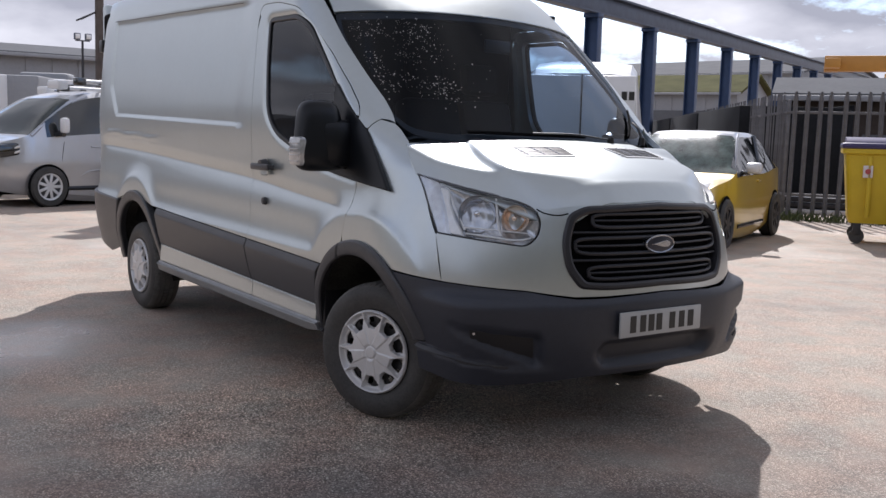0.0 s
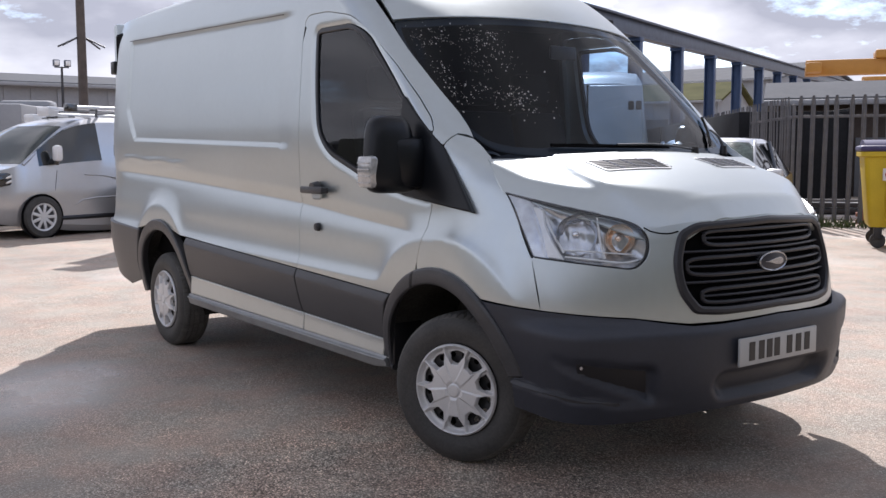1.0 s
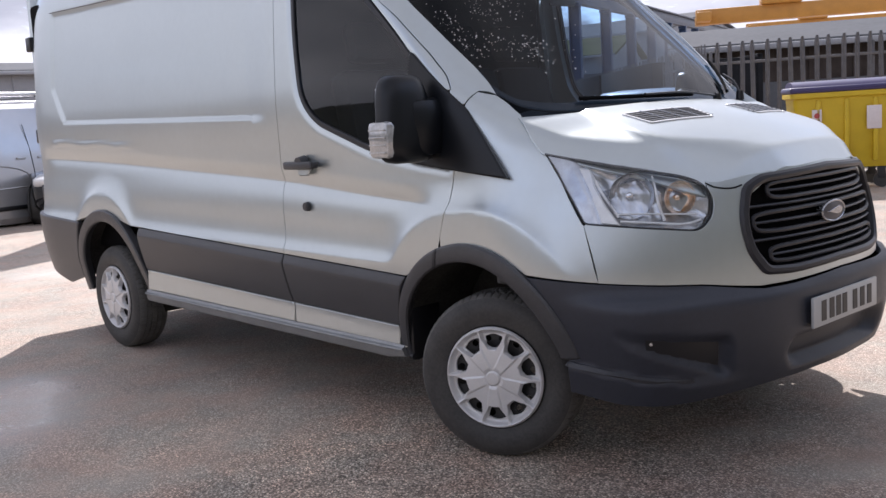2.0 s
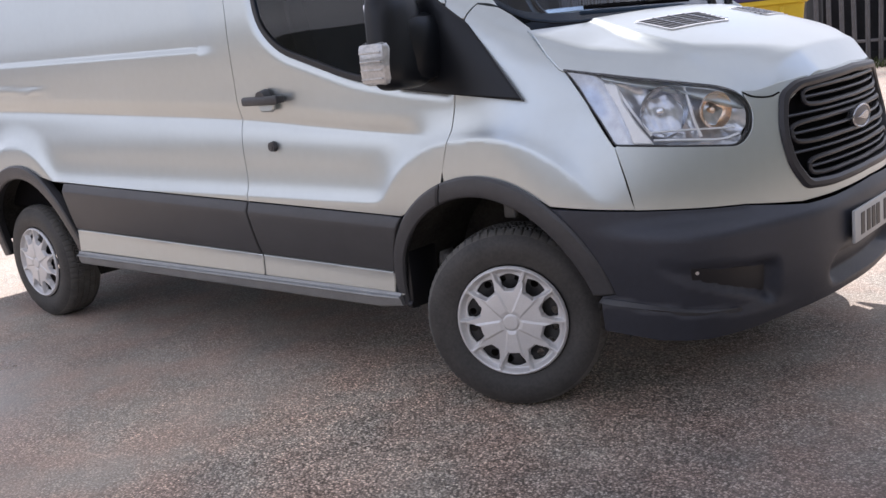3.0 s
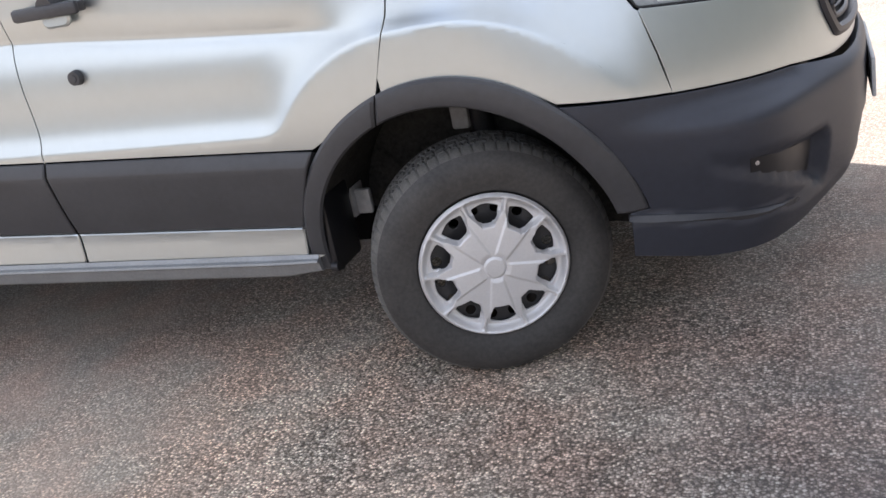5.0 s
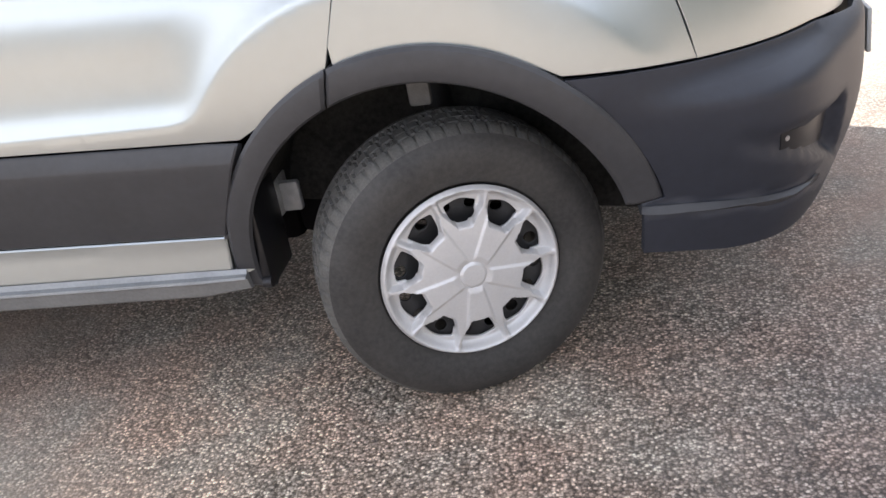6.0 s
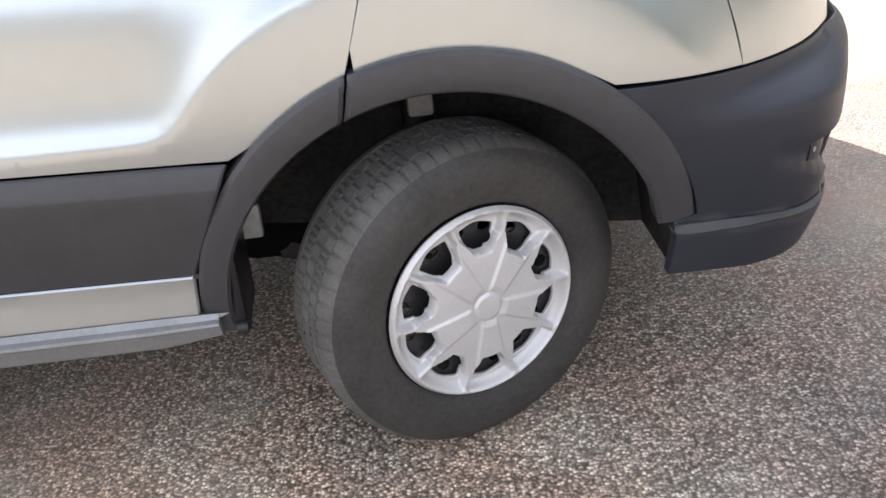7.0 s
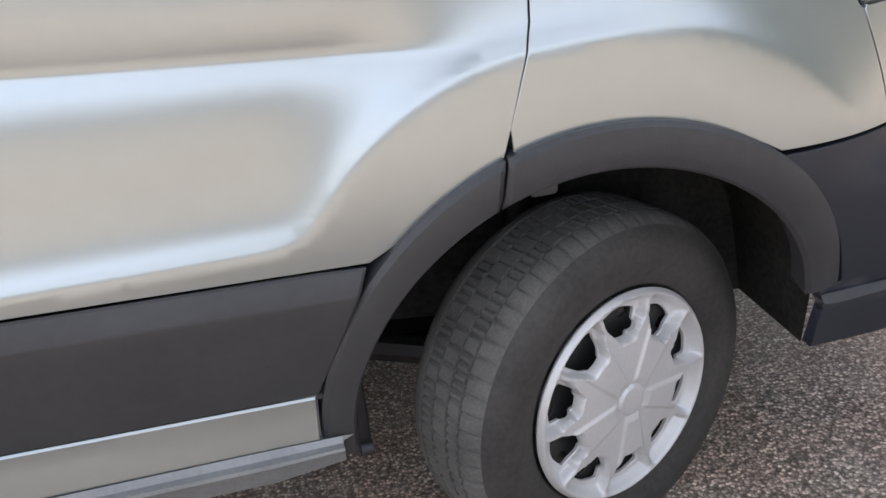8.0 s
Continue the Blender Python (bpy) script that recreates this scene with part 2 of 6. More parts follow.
def panel(name, outline, surf, mat, parent, off=0.0, th=0.018, gap=0.0018, bev=0.003, res=0.03, holes=(), label="", back=False, smooth=180, creases=()):
    """A sheet cut out along an outline (and holes) of the parameter plane, laid on surf(p, q), with rolled edges of thickness th."""
    rings = [resample(outline, res)] + [resample(h, min(res, 0.02)) for h in holes]
    tops, rims = [], []
    for i, r in enumerate(rings):
        s = 1 if i == 0 else -1
        tops.append(inset(r, s * (gap + bev)))
        rims.append(inset(r, s * gap))
    lo, hi = tops[0].min(0), tops[0].max(0)
    gx, gy = np.meshgrid(np.arange(lo[0], hi[0], res), np.arange(lo[1], hi[1], res))
    gx[::2] += res / 2
    grid = np.stack([gx.ravel(), gy.ravel()], 1)
    keep = in_poly(grid, tops[0])
    for h in tops[1:]:
        keep &= ~in_poly(grid, h)
    grid = grid[keep]
    allb = np.concatenate(tops)
    if len(grid):
        far = np.ones(len(grid), bool)
        for c in range(0, len(grid), 2000):
            d = ((grid[c:c + 2000, None] - allb[None]) ** 2).sum(2).min(1)
            far[c:c + 2000] = d > (0.5 * res) ** 2
        grid = grid[far]
    # fold lines: pairs of close rows, joined edge to edge
    folds, links = [], []
    for line in creases:
        last = None
        c = np.array(line, float)
        ok = in_poly(c, tops[0])
        for h in tops[1:]:
            ok &= ~in_poly(c, h)
        for i, q in enumerate(c):
            if not ok[i] or ((allb - q) ** 2).sum(1).min() < (0.3 * res) ** 2:
                last = None
                continue
            folds.append(q)
            if last is not None:
                links.append((last, len(folds) - 1))
            last = len(folds) - 1
    if folds and len(grid):
        fo_ = np.array(folds)
        far = np.array([((fo_ - q) ** 2).sum(1).min() > (0.55 * res) ** 2 for q in grid])
        grid = grid[far]
    pts = np.concatenate([allb, np.array(folds).reshape(-1, 2), grid]) if len(grid) else allb
    edges, base = [(len(allb) + a, len(allb) + b) for a, b in links], 0
    for r in tops:
        k = len(r)
        edges += [(base + i, base + (i + 1) % k) for i in range(k)]
        base += k
    vo, _, fo, orig, _, _ = delaunay_2d_cdt([Vector(p) for p in pts], edges, [], 0, 1e-7)
    v2 = np.array([tuple(v) for v in vo])
    tri = np.array([f for f in fo])
    cen = v2[tri].mean(1)
    ok = in_poly(cen, tops[0])
    for h in tops[1:]:
        ok &= ~in_poly(cen, h)
    tri = tri[ok]
    a, b, c = v2[tri[:, 0]], v2[tri[:, 1]], v2[tri[:, 2]]
    area = np.abs((b - a)[:, 0] * (c - a)[:, 1] - (b - a)[:, 1] * (c - a)[:, 0])
    longest = np.sqrt(np.maximum(np.maximum(((b - a) ** 2).sum(1), ((c - b) ** 2).sum(1)), ((a - c) ** 2).sum(1)))
    tri = tri[area / longest > 0.0003]
    where = {}
    for i, o in enumerate(orig):
        for k in o:
            where[k] = i

    def lay(p, q, o):
        a = np.array(surf(p, q))
        e = 1e-3
        n = np.cross(np.array(surf(p + e, q)) - np.array(surf(p - e, q)), np.array(surf(p, q + e)) - np.array(surf(p, q - e)))
        return a + n / max(np.linalg.norm(n), 1e-12) * o

    verts = [lay(p, q, off) for p, q in v2]
    faces = [tuple(int(i) for i in f) for f in tri]
    base = 0
    for r in rims:
        k = len(r)
        a = len(verts)
        verts += [lay(p, q, off - bev * 0.8) for p, q in r]
        b = len(verts)
        verts += [lay(p, q, off - bev * 0.8) for p, q in r]
        c = len(verts)
        verts += [lay(p, q, off - th) for p, q in r]
        e = len(verts)
        verts += [verts[where.get(base + i, 0)] for i in range(k)]
        for i in range(k):
            j = (i + 1) % k
            faces.append((e + i, a + i, a + j, e + j))
            faces.append((b + i, c + i, c + j, b + j))
        base += k
    if back:
        nb = len(verts)
        verts += [lay(p, q, off - th) for p, q in v2]
        faces += [tuple(nb + i for i in f[::-1]) for f in faces[:len(tri)]]
    return mesh_object(name, verts, faces, mat, parent, label, smooth=smooth)


# ---- the van's skin ----
def tab(rows, z):
    """A smooth curve through a few stations."""
    n = len(rows)
    if z <= rows[0][0]:
        return rows[0][1]
    if z >= rows[-1][0]:
        return rows[-1][1]
    i = 0
    while z > rows[i + 1][0]:
        i += 1
    (x0, y0), (x1, y1) = rows[i], rows[i + 1]
    d = (y1 - y0) / (x1 - x0)
    m0 = d if i == 0 else 0.5 * (d + (y0 - rows[i - 1][1]) / (x0 - rows[i - 1][0]))
    m1 = d if i == n - 2 else 0.5 * (d + (rows[i + 2][1] - y1) / (rows[i + 2][0] - x1))
    h = x1 - x0
    t = (z - x0) / h
    return y0 * (2 * t ** 3 - 3 * t * t + 1) + m0 * h * (t ** 3 - 2 * t * t + t) + y1 * (3 * t * t - 2 * t ** 3) + m1 * h * (t ** 3 - t * t)


def step(a, b, x):
    t = min(1.0, max(0.0, (x - a) / (b - a)))
    return t * t * (3 - 2 * t)


HALF = [(0.25, 0.915), (0.33, 0.93), (0.40, 0.945), (0.47, 0.96), (0.55, 0.98), (0.65, 0.996), (0.75, 1.006), (0.95, 1.006), (1.1, 0.992), (1.4, 0.978), (1.7, 0.955), (2.0, 0.925), (2.2, 0.895), (2.33, 0.85), (2.40, 0.80)]
NOSE = [(0.25, 0.90), (0.33, 0.95), (0.45, 0.985), (0.6, 0.99), (0.72, 0.98), (0.87, 0.965), (0.95, 0.95), (1.05, 0.93), (1.12, 0.9), (1.19, 0.8), (1.25, 0.61), (1.31, 0.43), (1.36, 0.27), (1.41, 0.144), (1.7, -0.133), (2.0, -0.42), (2.2, -0.70), (2.33, -0.95), (2.40, -1.15)]
BEND = [(0.25, 0.2), (0.72, 0.2), (0.9, 0.1), (1.0, 0.03), (1.1, -0.06), (1.19, -0.12), (1.3, -0.135), (1.41, -0.15), (1.7, -0.47), (1.95, -0.806), (2.2, -1.15), (2.33, -1.4), (2.40, -1.6)]
CROWN = [(-0.2, 1.40), (0.15, 1.345), (0.3, 1.325), (0.5, 1.274), (0.7, 1.206), (0.79, 1.169), (0.822, 1.154), (0.834, 1.143), (0.865, 1.104), (0.90, 1.060), (0.92, 1.035), (0.95, 0.998)]
REAR = -4.46


def half_width(x, z):
    w, xa = tab(HALF, z), tab(BEND, z)
    if x > xa:
        u = (x - xa) / (tab(NOSE, z) - xa)
        return w * math.sqrt(max(0.0, 1 - u * u))
    if x < -3.9:
        u = min(1.0, (-3.9 - x) / 0.62)
        return w * (1 - 0.16 * u ** 3.0)
    return w


WAIST = [(-4.5, 1.215), (-3.26, 1.172), (-2.17, 1.117), (-1.2, 1.062), (-0.70, 1.017), (-0.16, 0.976), (0.3, 0.95)]


def flange_line(x, z):
    """How far a spot lies above the pressed line that runs over the cladding and round the wheel blisters."""
    flange = z - (0.745 - 0.02 * min(x + 0.5, 0.0))
    b = step(-0.22, 0.12, x)
    front = math.hypot(x + 0.08 - 0.11 * b, z - 0.55 + 0.05 * b) - 0.42 - 0.055 * b
    rear = math.hypot(x + 3.22, z - 0.52) - 0.475
    k = 0.02
    return -k * math.log(math.exp(-flange / k) + math.exp(-front / k) + math.exp(-rear / k)) + 0.004


def relief(x, z):
    """The pressed shape of the sides: wheel blisters, the waist groove and the sunk upper panel."""
    d = flange_line(x, z)
    d = 0.002 * math.log(1 + math.exp(min(60.0, max(-60.0, d / 0.002))))
    out = -0.028 * (1 - math.exp(-d / 0.042)) * step(0.52, 0.30, x) * step(1.5, 1.05, z)
    g = z - tab(WAIST, x)
    groove = 0.017 * max(0.0, 1 - g / 0.078) ** 1.6 if g > 0 else 0.017 * math.exp(g / 0.042)
    out -= groove * step(-0.12, -0.40, x) * step(-4.2, -3.9, x)
    zl, zt = 1.365 - 0.027 * (x + 1.48), 2.075 - 0.03 * (x + 1.5)
    cut = min(z - zl, zt - z, x + 3.90 - 0.8 * max(0.0, zl + 0.22 - z), (-1.36 - x) * 0.12)
    out -= 0.014 * step(-0.006, 0.022, cut)
    line = abs(z - (1.265 - 0.036 * (x + 2.8)))
    out += 0.008 * step(0.016, 0.0, line) * step(-4.0, -3.9, x) * step(-2.7, -3.0, x)
    return out


def fold_lines():
    """The pressed lines of the sides, each as two close rows."""
    rows = []
    for off in (-0.004, 0.004):
        for x0, x1 in ((-4.4, -3.22), (-3.22, -1.6), (-1.6, 0.45)):
            line = []
            for k in range(int((x1 - x0) / 0.012) + 1):
                x, a, b = x0 + 0.012 * k, 0.62, 1.25
                for _ in range(24):
                    m = (a + b) / 2
                    a, b = (m, b) if flange_line(x, m) < off else (a, m)
                line.append((x, a))
            rows.append(line)
    for off in (-0.03, -0.015, -0.003, 0.003, 0.016, 0.030, 0.044, 0.058, 0.071, 0.082):
        rows.append([(-4.1 + 0.01 * k, tab(WAIST, -4.1 + 0.01 * k) + off) for k in range(391)])
    for off in (-0.010, -0.006, -0.002, 0.002, 0.006, 0.010, 0.014, 0.018, 0.022, 0.026):
        rows.append([(-3.9 + 0.02 * k, 1.365 - 0.027 * (-3.9 + 0.02 * k + 1.48) + off) for k in range(122)])
    return rows


FOLDS = fold_lines()


def side(x, z):
    return (x, -half_width(x, z) - relief(x, z), z)


def plain_side(x, z):
    return (x, -half_width(x, z), z)


def nose(p, z):
    xa = tab(BEND, z)
    flat = 0.025 * math.exp(-((p - math.pi / 2) / 0.42) ** 2) * step(1.3, 1.1, z)
    return (xa + (tab(NOSE, z) - xa) * math.sin(p) - flat, -tab(HALF, z) * math.cos(p), z)


def screen(p, z):
    """The windscreen: the same plan curve on a straight rake."""
    n, xa = 0.144 - 0.958 * (z - 1.41), -0.15 - 1.15 * (z - 1.41) - 0.18 * (z - 1.41) ** 2
    return (xa + (n - xa) * math.sin(p), -tab(HALF, z) * math.cos(p), z)


def hood(x, y):
    """The bonnet: a low crowned middle inside a crease, a stepped-down shoulder over the lamps and a front facet."""
    ay = abs(y)
    z = tab(CROWN, x + 0.12 * y * y) - (0.08 - 0.05 * step(0.34, 0.12, x)) * y * y
    yb = 0.53 + 0.10 * step(0.12, 0.52, x)
    r = (max(0.0, (x + 0.1) / 0.92) ** 5 + (ay / yb) ** 5) ** 0.2
    k = 0.004
    d = k * math.log(1 + math.exp(min(60.0, (r - 1.0) / k)))
    z -= 0.025 * (1 - math.exp(-d / 0.022)) * step(0.25, 0.50, ay) * step(-0.05, 0.48, x)
    rho = math.hypot((x + 0.06) / 0.96, y / 0.985)
    q = 0.007
    z -= 1.12 * q * math.log(1 + math.exp(min(40.0, (rho - 0.915) / q))) * step(0.23, 0.57, ay)
    return (x, y, z)

# ---- ground ----
def ground_material():
    m = bpy.data.materials.new("worn_asphalt")
    m.use_nodes = True
    n, l = m.node_tree.nodes, m.node_tree.links
    b = n["Principled BSDF"]
    co = n.new("ShaderNodeTexCoord")
    def noise_tex(scale, detail, rough=0.55):
        t = n.new("ShaderNodeTexNoise")
        t.inputs["Scale"].default_value, t.inputs["Detail"].default_value, t.inputs["Roughness"].default_value = scale, detail, rough
        l.new(co.outputs["Object"], t.inputs["Vector"])
        return t
    def ramp(src, a, ca, b_, cb):
        r = n.new("ShaderNodeValToRGB")
        r.color_ramp.elements[0].position, r.color_ramp.elements[1].position = a, b_
        r.color_ramp.elements[0].color, r.color_ramp.elements[1].color = (*ca, 1), (*cb, 1)
        l.new(src, r.inputs["Fac"])
        return r
    def mix(mode, fac, a, bb):
        x = n.new("ShaderNodeMix")
        x.data_type, x.blend_type = "RGBA", mode
        if isinstance(fac, float):
            x.inputs["Factor"].default_value = fac
        else:
            l.new(fac, x.inputs["Factor"])
        l.new(a, x.inputs["A"])
        l.new(bb, x.inputs["B"])
        return x.outputs["Result"]
    stone = n.new("ShaderNodeTexVoronoi")
    stone.inputs["Scale"].default_value = 132.0
    stone.inputs["Randomness"].default_value = 1.0
    warp = noise_tex(260.0, 2.0, 0.5)
    bend = n.new("ShaderNodeVectorMath")
    bend.operation = "MULTIPLY_ADD"
    bend.inputs[1].default_value = (0.009, 0.009, 0.009)
    l.new(warp.outputs["Color"], bend.inputs[0])
    l.new(co.outputs["Object"], bend.inputs[2])
    l.new(bend.outputs["Vector"], stone.inputs["Vector"])
    sep = n.new("ShaderNodeSeparateColor")
    l.new(stone.outputs["Color"], sep.inputs["Color"])
    chips = n.new("ShaderNodeValToRGB")
    cr = chips.color_ramp
    cr.elements[0].position, cr.elements[0].color = 0.0, (0.10, 0.085, 0.073, 1)
    cr.elements[1].position, cr.elements[1].color = 1.0, (0.90, 0.83, 0.73, 1)
    for pos, col in ((0.35, (0.30, 0.255, 0.22, 1)), (0.7, (0.50, 0.425, 0.37, 1)), (0.88, (0.72, 0.63, 0.55, 1))):
        cr.elements.new(pos).color = col
    l.new(sep.outputs[0], chips.inputs["Fac"])
    edge = ramp(stone.outputs["Distance"], 0.36, (1, 1, 1), 0.66, (0.26, 0.24, 0.22))
    stones = mix("MULTIPLY", 1.0, chips.outputs["Color"], edge.outputs["Color"])
    worn = noise_tex(1.3, 6.0, 0.6)
    film = ramp(worn.outputs["Fac"], 0.36, (0.44, 0.44, 0.44), 0.66, (0.84, 0.84, 0.84))
    binder = n.new("ShaderNodeRGB")
    binder.outputs[0].default_value = (0.290, 0.248, 0.216, 1)
    # stone chips lie bare where tyres have scrubbed the film of dirt away
    bare = n.new("ShaderNodeVectorMath")
    bare.operation = "DISTANCE"
    bare.inputs[1].default_value = (0.15, -1.0, 0.0)
    l.new(co.outputs["Object"], bare.inputs[0])
    bw = n.new("ShaderNodeMath")
    bw.operation, bw.inputs[1].default_value = "MULTIPLY_ADD", 1.6
    l.new(worn.outputs["Fac"], bw.inputs[0])
    l.new(bare.outputs["Value"], bw.inputs[2])
    bs = n.new("ShaderNodeMath")
    bs.operation, bs.inputs[1].default_value = "MULTIPLY", 0.4
    l.new(bw.outputs[0], bs.inputs[0])
    keep = ramp(bs.outputs[0], 0.54, (0.05, 0.05, 0.05), 0.95, (1, 1, 1))
    cover = mix("MULTIPLY", 1.0, film.outputs["Color"], keep.outputs["Color"])
    stones = mix("MIX", cover, stones, binder.outputs[0])
    hue = noise_tex(3.2, 4.0, 0.55)
    tint = ramp(hue.outputs["Fac"], 0.38, (0.95, 1.01, 0.985), 0.62, (1.09, 0.998, 0.925))
    stones = mix("MULTIPLY", 1.0, stones, tint.outputs["Color"])
    grit = noise_tex(520.0, 3.0, 0.6)
    gr = ramp(grit.outputs["Fac"], 0.32, (0.85, 0.85, 0.85), 0.66, (1.14, 1.135, 1.13))
    stones = mix("MULTIPLY", 1.0, stones, gr.outputs["Color"])
    patch = noise_tex(0.55, 7.0, 0.6)
    tone = ramp(patch.outputs["Fac"], 0.34, (1.16, 1.135, 1.15), 0.64, (1.74, 1.685, 1.63))
    col = mix("MULTIPLY", 1.0, stones, tone.outputs["Color"])
    dust = noise_tex(2.2, 8.0, 0.65)
    dmask = ramp(dust.outputs["Fac"], 0.46, (0, 0, 0), 0.72, (0.30, 0.30, 0.30))
    rgb = n.new("ShaderNodeRGB")
    rgb.outputs[0].default_value = (0.46, 0.405, 0.355, 1)
    col = mix("MIX", dmask.outputs["Color"], col, rgb.outputs[0])
    # deeper shade before the van and under its bumper, painted into the asphalt colour
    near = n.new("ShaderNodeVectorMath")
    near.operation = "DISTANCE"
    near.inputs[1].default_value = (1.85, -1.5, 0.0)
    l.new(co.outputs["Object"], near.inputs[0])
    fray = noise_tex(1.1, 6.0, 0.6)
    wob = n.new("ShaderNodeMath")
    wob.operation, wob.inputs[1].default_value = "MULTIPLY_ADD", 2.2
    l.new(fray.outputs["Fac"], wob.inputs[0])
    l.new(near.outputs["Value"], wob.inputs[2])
    van_shade = ramp(wob.outputs[0], 0.0, (0.45, 0.457, 0.50), 1.0, (1, 1, 1))
    van_shade.color_ramp.elements[0].position, van_shade.color_ramp.elements[1].position = 0.57, 1.0
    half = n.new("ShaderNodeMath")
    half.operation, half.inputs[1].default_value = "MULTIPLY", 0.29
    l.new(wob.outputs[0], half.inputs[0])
    l.new(half.outputs[0], van_shade.inputs["Fac"])
    col = mix("MULTIPLY", 1.0, col, van_shade.outputs["Color"])
    # a paler patch beside the front wheel, its edge frayed by noise
    pale_spot = n.new("ShaderNodeVectorMath")
    pale_spot.operation = "DISTANCE"
    pale_spot.inputs[1].default_value = (-0.55, -1.75, 0.0)
    l.new(co.outputs["Object"], pale_spot.inputs[0])
    dw = n.new("ShaderNodeMath")
    dw.operation, dw.inputs[1].default_value = "MULTIPLY_ADD", 1.6
    l.new(worn.outputs["Fac"], dw.inputs[0])
    l.new(pale_spot.outputs["Value"], dw.inputs[2])
    dd = n.new("ShaderNodeMath")
    dd.operation, dd.inputs[1].default_value = "MULTIPLY", 0.4
    l.new(dw.outputs[0], dd.inputs[0])
    pale = ramp(dd.outputs[0], 0.42, (1.25, 1.23, 1.19), 0.85, (1, 1, 1))
    col = mix("MULTIPLY", 1.0, col, pale.outputs["Color"])
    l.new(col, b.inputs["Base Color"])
    wet = noise_tex(0.33, 4.0, 0.5)
    rr = ramp(wet.outputs["Fac"], 0.56, (0.78, 0.78, 0.78), 0.70, (0.40, 0.40, 0.40))
    # a damp, smoother patch that mirrors the sky
    pool = n.new("ShaderNodeVectorMath")
    pool.operation = "DISTANCE"
    pool.inputs[1].default_value = (-2.45, -2.0, 0.0)
    l.new(co.outputs["Object"], pool.inputs[0])
    pw = n.new("ShaderNodeMath")
    pw.operation, pw.inputs[1].default_value = "MULTIPLY_ADD", 1.6
    l.new(fray.outputs["Fac"], pw.inputs[0])
    l.new(pool.outputs["Value"], pw.inputs[2])
    ps = n.new("ShaderNodeMapRange")
    ps.inputs["From Min"].default_value, ps.inputs["From Max"].default_value = 1.15, 1.75
    ps.inputs["To Min"].default_value, ps.inputs["To Max"].default_value = 1.0, 0.0
    l.new(pw.outputs[0], ps.inputs["Value"])
    sheen = n.new("ShaderNodeRGB")
    sheen.outputs[0].default_value = (0.26, 0.26, 0.26, 1)
    rough = mix("MIX", ps.outputs[0], rr.outputs["Color"], sheen.outputs[0])
    l.new(rough, b.inputs["Roughness"])
    bp = n.new("ShaderNodeBump")
    bp.inputs["Strength"].default_value, bp.inputs["Distance"].default_value = 0.8, 0.004
    flat = n.new("ShaderNodeMath")
    flat.operation, flat.inputs[1].default_value, flat.inputs[2].default_value = "MULTIPLY_ADD", -0.7, 0.8
    l.new(ps.outputs[0], flat.inputs[0])
    l.new(flat.outputs[0], bp.inputs["Strength"])
    inv = n.new("ShaderNodeMath")
    inv.operation = "SUBTRACT"
    inv.inputs[0].default_value = 1.0
    l.new(stone.outputs["Distance"], inv.inputs[1])
    l.new(inv.outputs[0], bp.inputs["Height"])
    l.new(bp.outputs["Normal"], b.inputs["Normal"])
    return m


def build_ground():
    bm = bmesh.new()
    bmesh.ops.create_grid(bm, x_segments=60, y_segments=60, size=1500.0)
    for v in bm.verts:
        v.co.z = -0.002
    g = part("ground", bm, ground_material(), None)
    tagged(g, "worn grey asphalt yard with exposed stone chips", "ground", kind="structure")


build_ground()

# ---- the silver panel van ----
van = thing("panel_van", "silver high-roof panel van with dark grey lower cladding, front wheels turned", "van")
ARCH = (-0.010, 0.36, 0.470, 0.484)        # front wheel arch: centre x, z, outer radii
RARCH = (-3.20, 0.40, 0.485, 0.485)


def arc(c, a0, a1, n, grow=0.0):
    return [(c[0] + (c[2] + grow) * math.cos(radians(a0 + (a1 - a0) * k / n)), c[1] + (c[3] + grow) * math.sin(radians(a0 + (a1 - a0) * k / n))) for k in range(n + 1)]


def clad_top(x):
    return 0.678 - 0.043 * x


def clad_low(x):
    return 0.452 - 0.034 * x


def sill_low(x):
    return 0.375 - 0.018 * x


def sill_out(x, z):
    """The painted sill leans out a little towards its foot."""
    return half_width(x, clad_low(x)) - 0.004 + 0.28 * (clad_low(x) - z)


DOOR_REAR = [(-1.24, 0.728), (-1.24, 0.80), (-1.252, 0.93), (-1.258, 1.05), (-1.262, 1.17), (-1.255, 1.32), (-1.25, 1.47), (-1.255, 1.62), (-1.26, 1.90)]
DOOR_TOP = [(-1.262, 1.985, 0.06), (-1.22, 2.035, 0.03), (-1.03, 2.032, 0.05), (-0.80, 1.99, 0.06), (-0.61, 1.87), (-0.42, 1.73), (-0.23, 1.57), (-0.13, 1.475), (-0.088, 1.41)]
DOOR_FRONT = [(-0.085, 1.36), (-0.09, 1.12), (-0.105, 1.00), (-0.15, 0.85)]


def arch_at(x, c=ARCH, grow=0.0):
    u = (x - c[0]) / (c[2] + grow)
    return c[1] + (c[3] + grow) * math.sqrt(max(0.0, 1 - u * u))


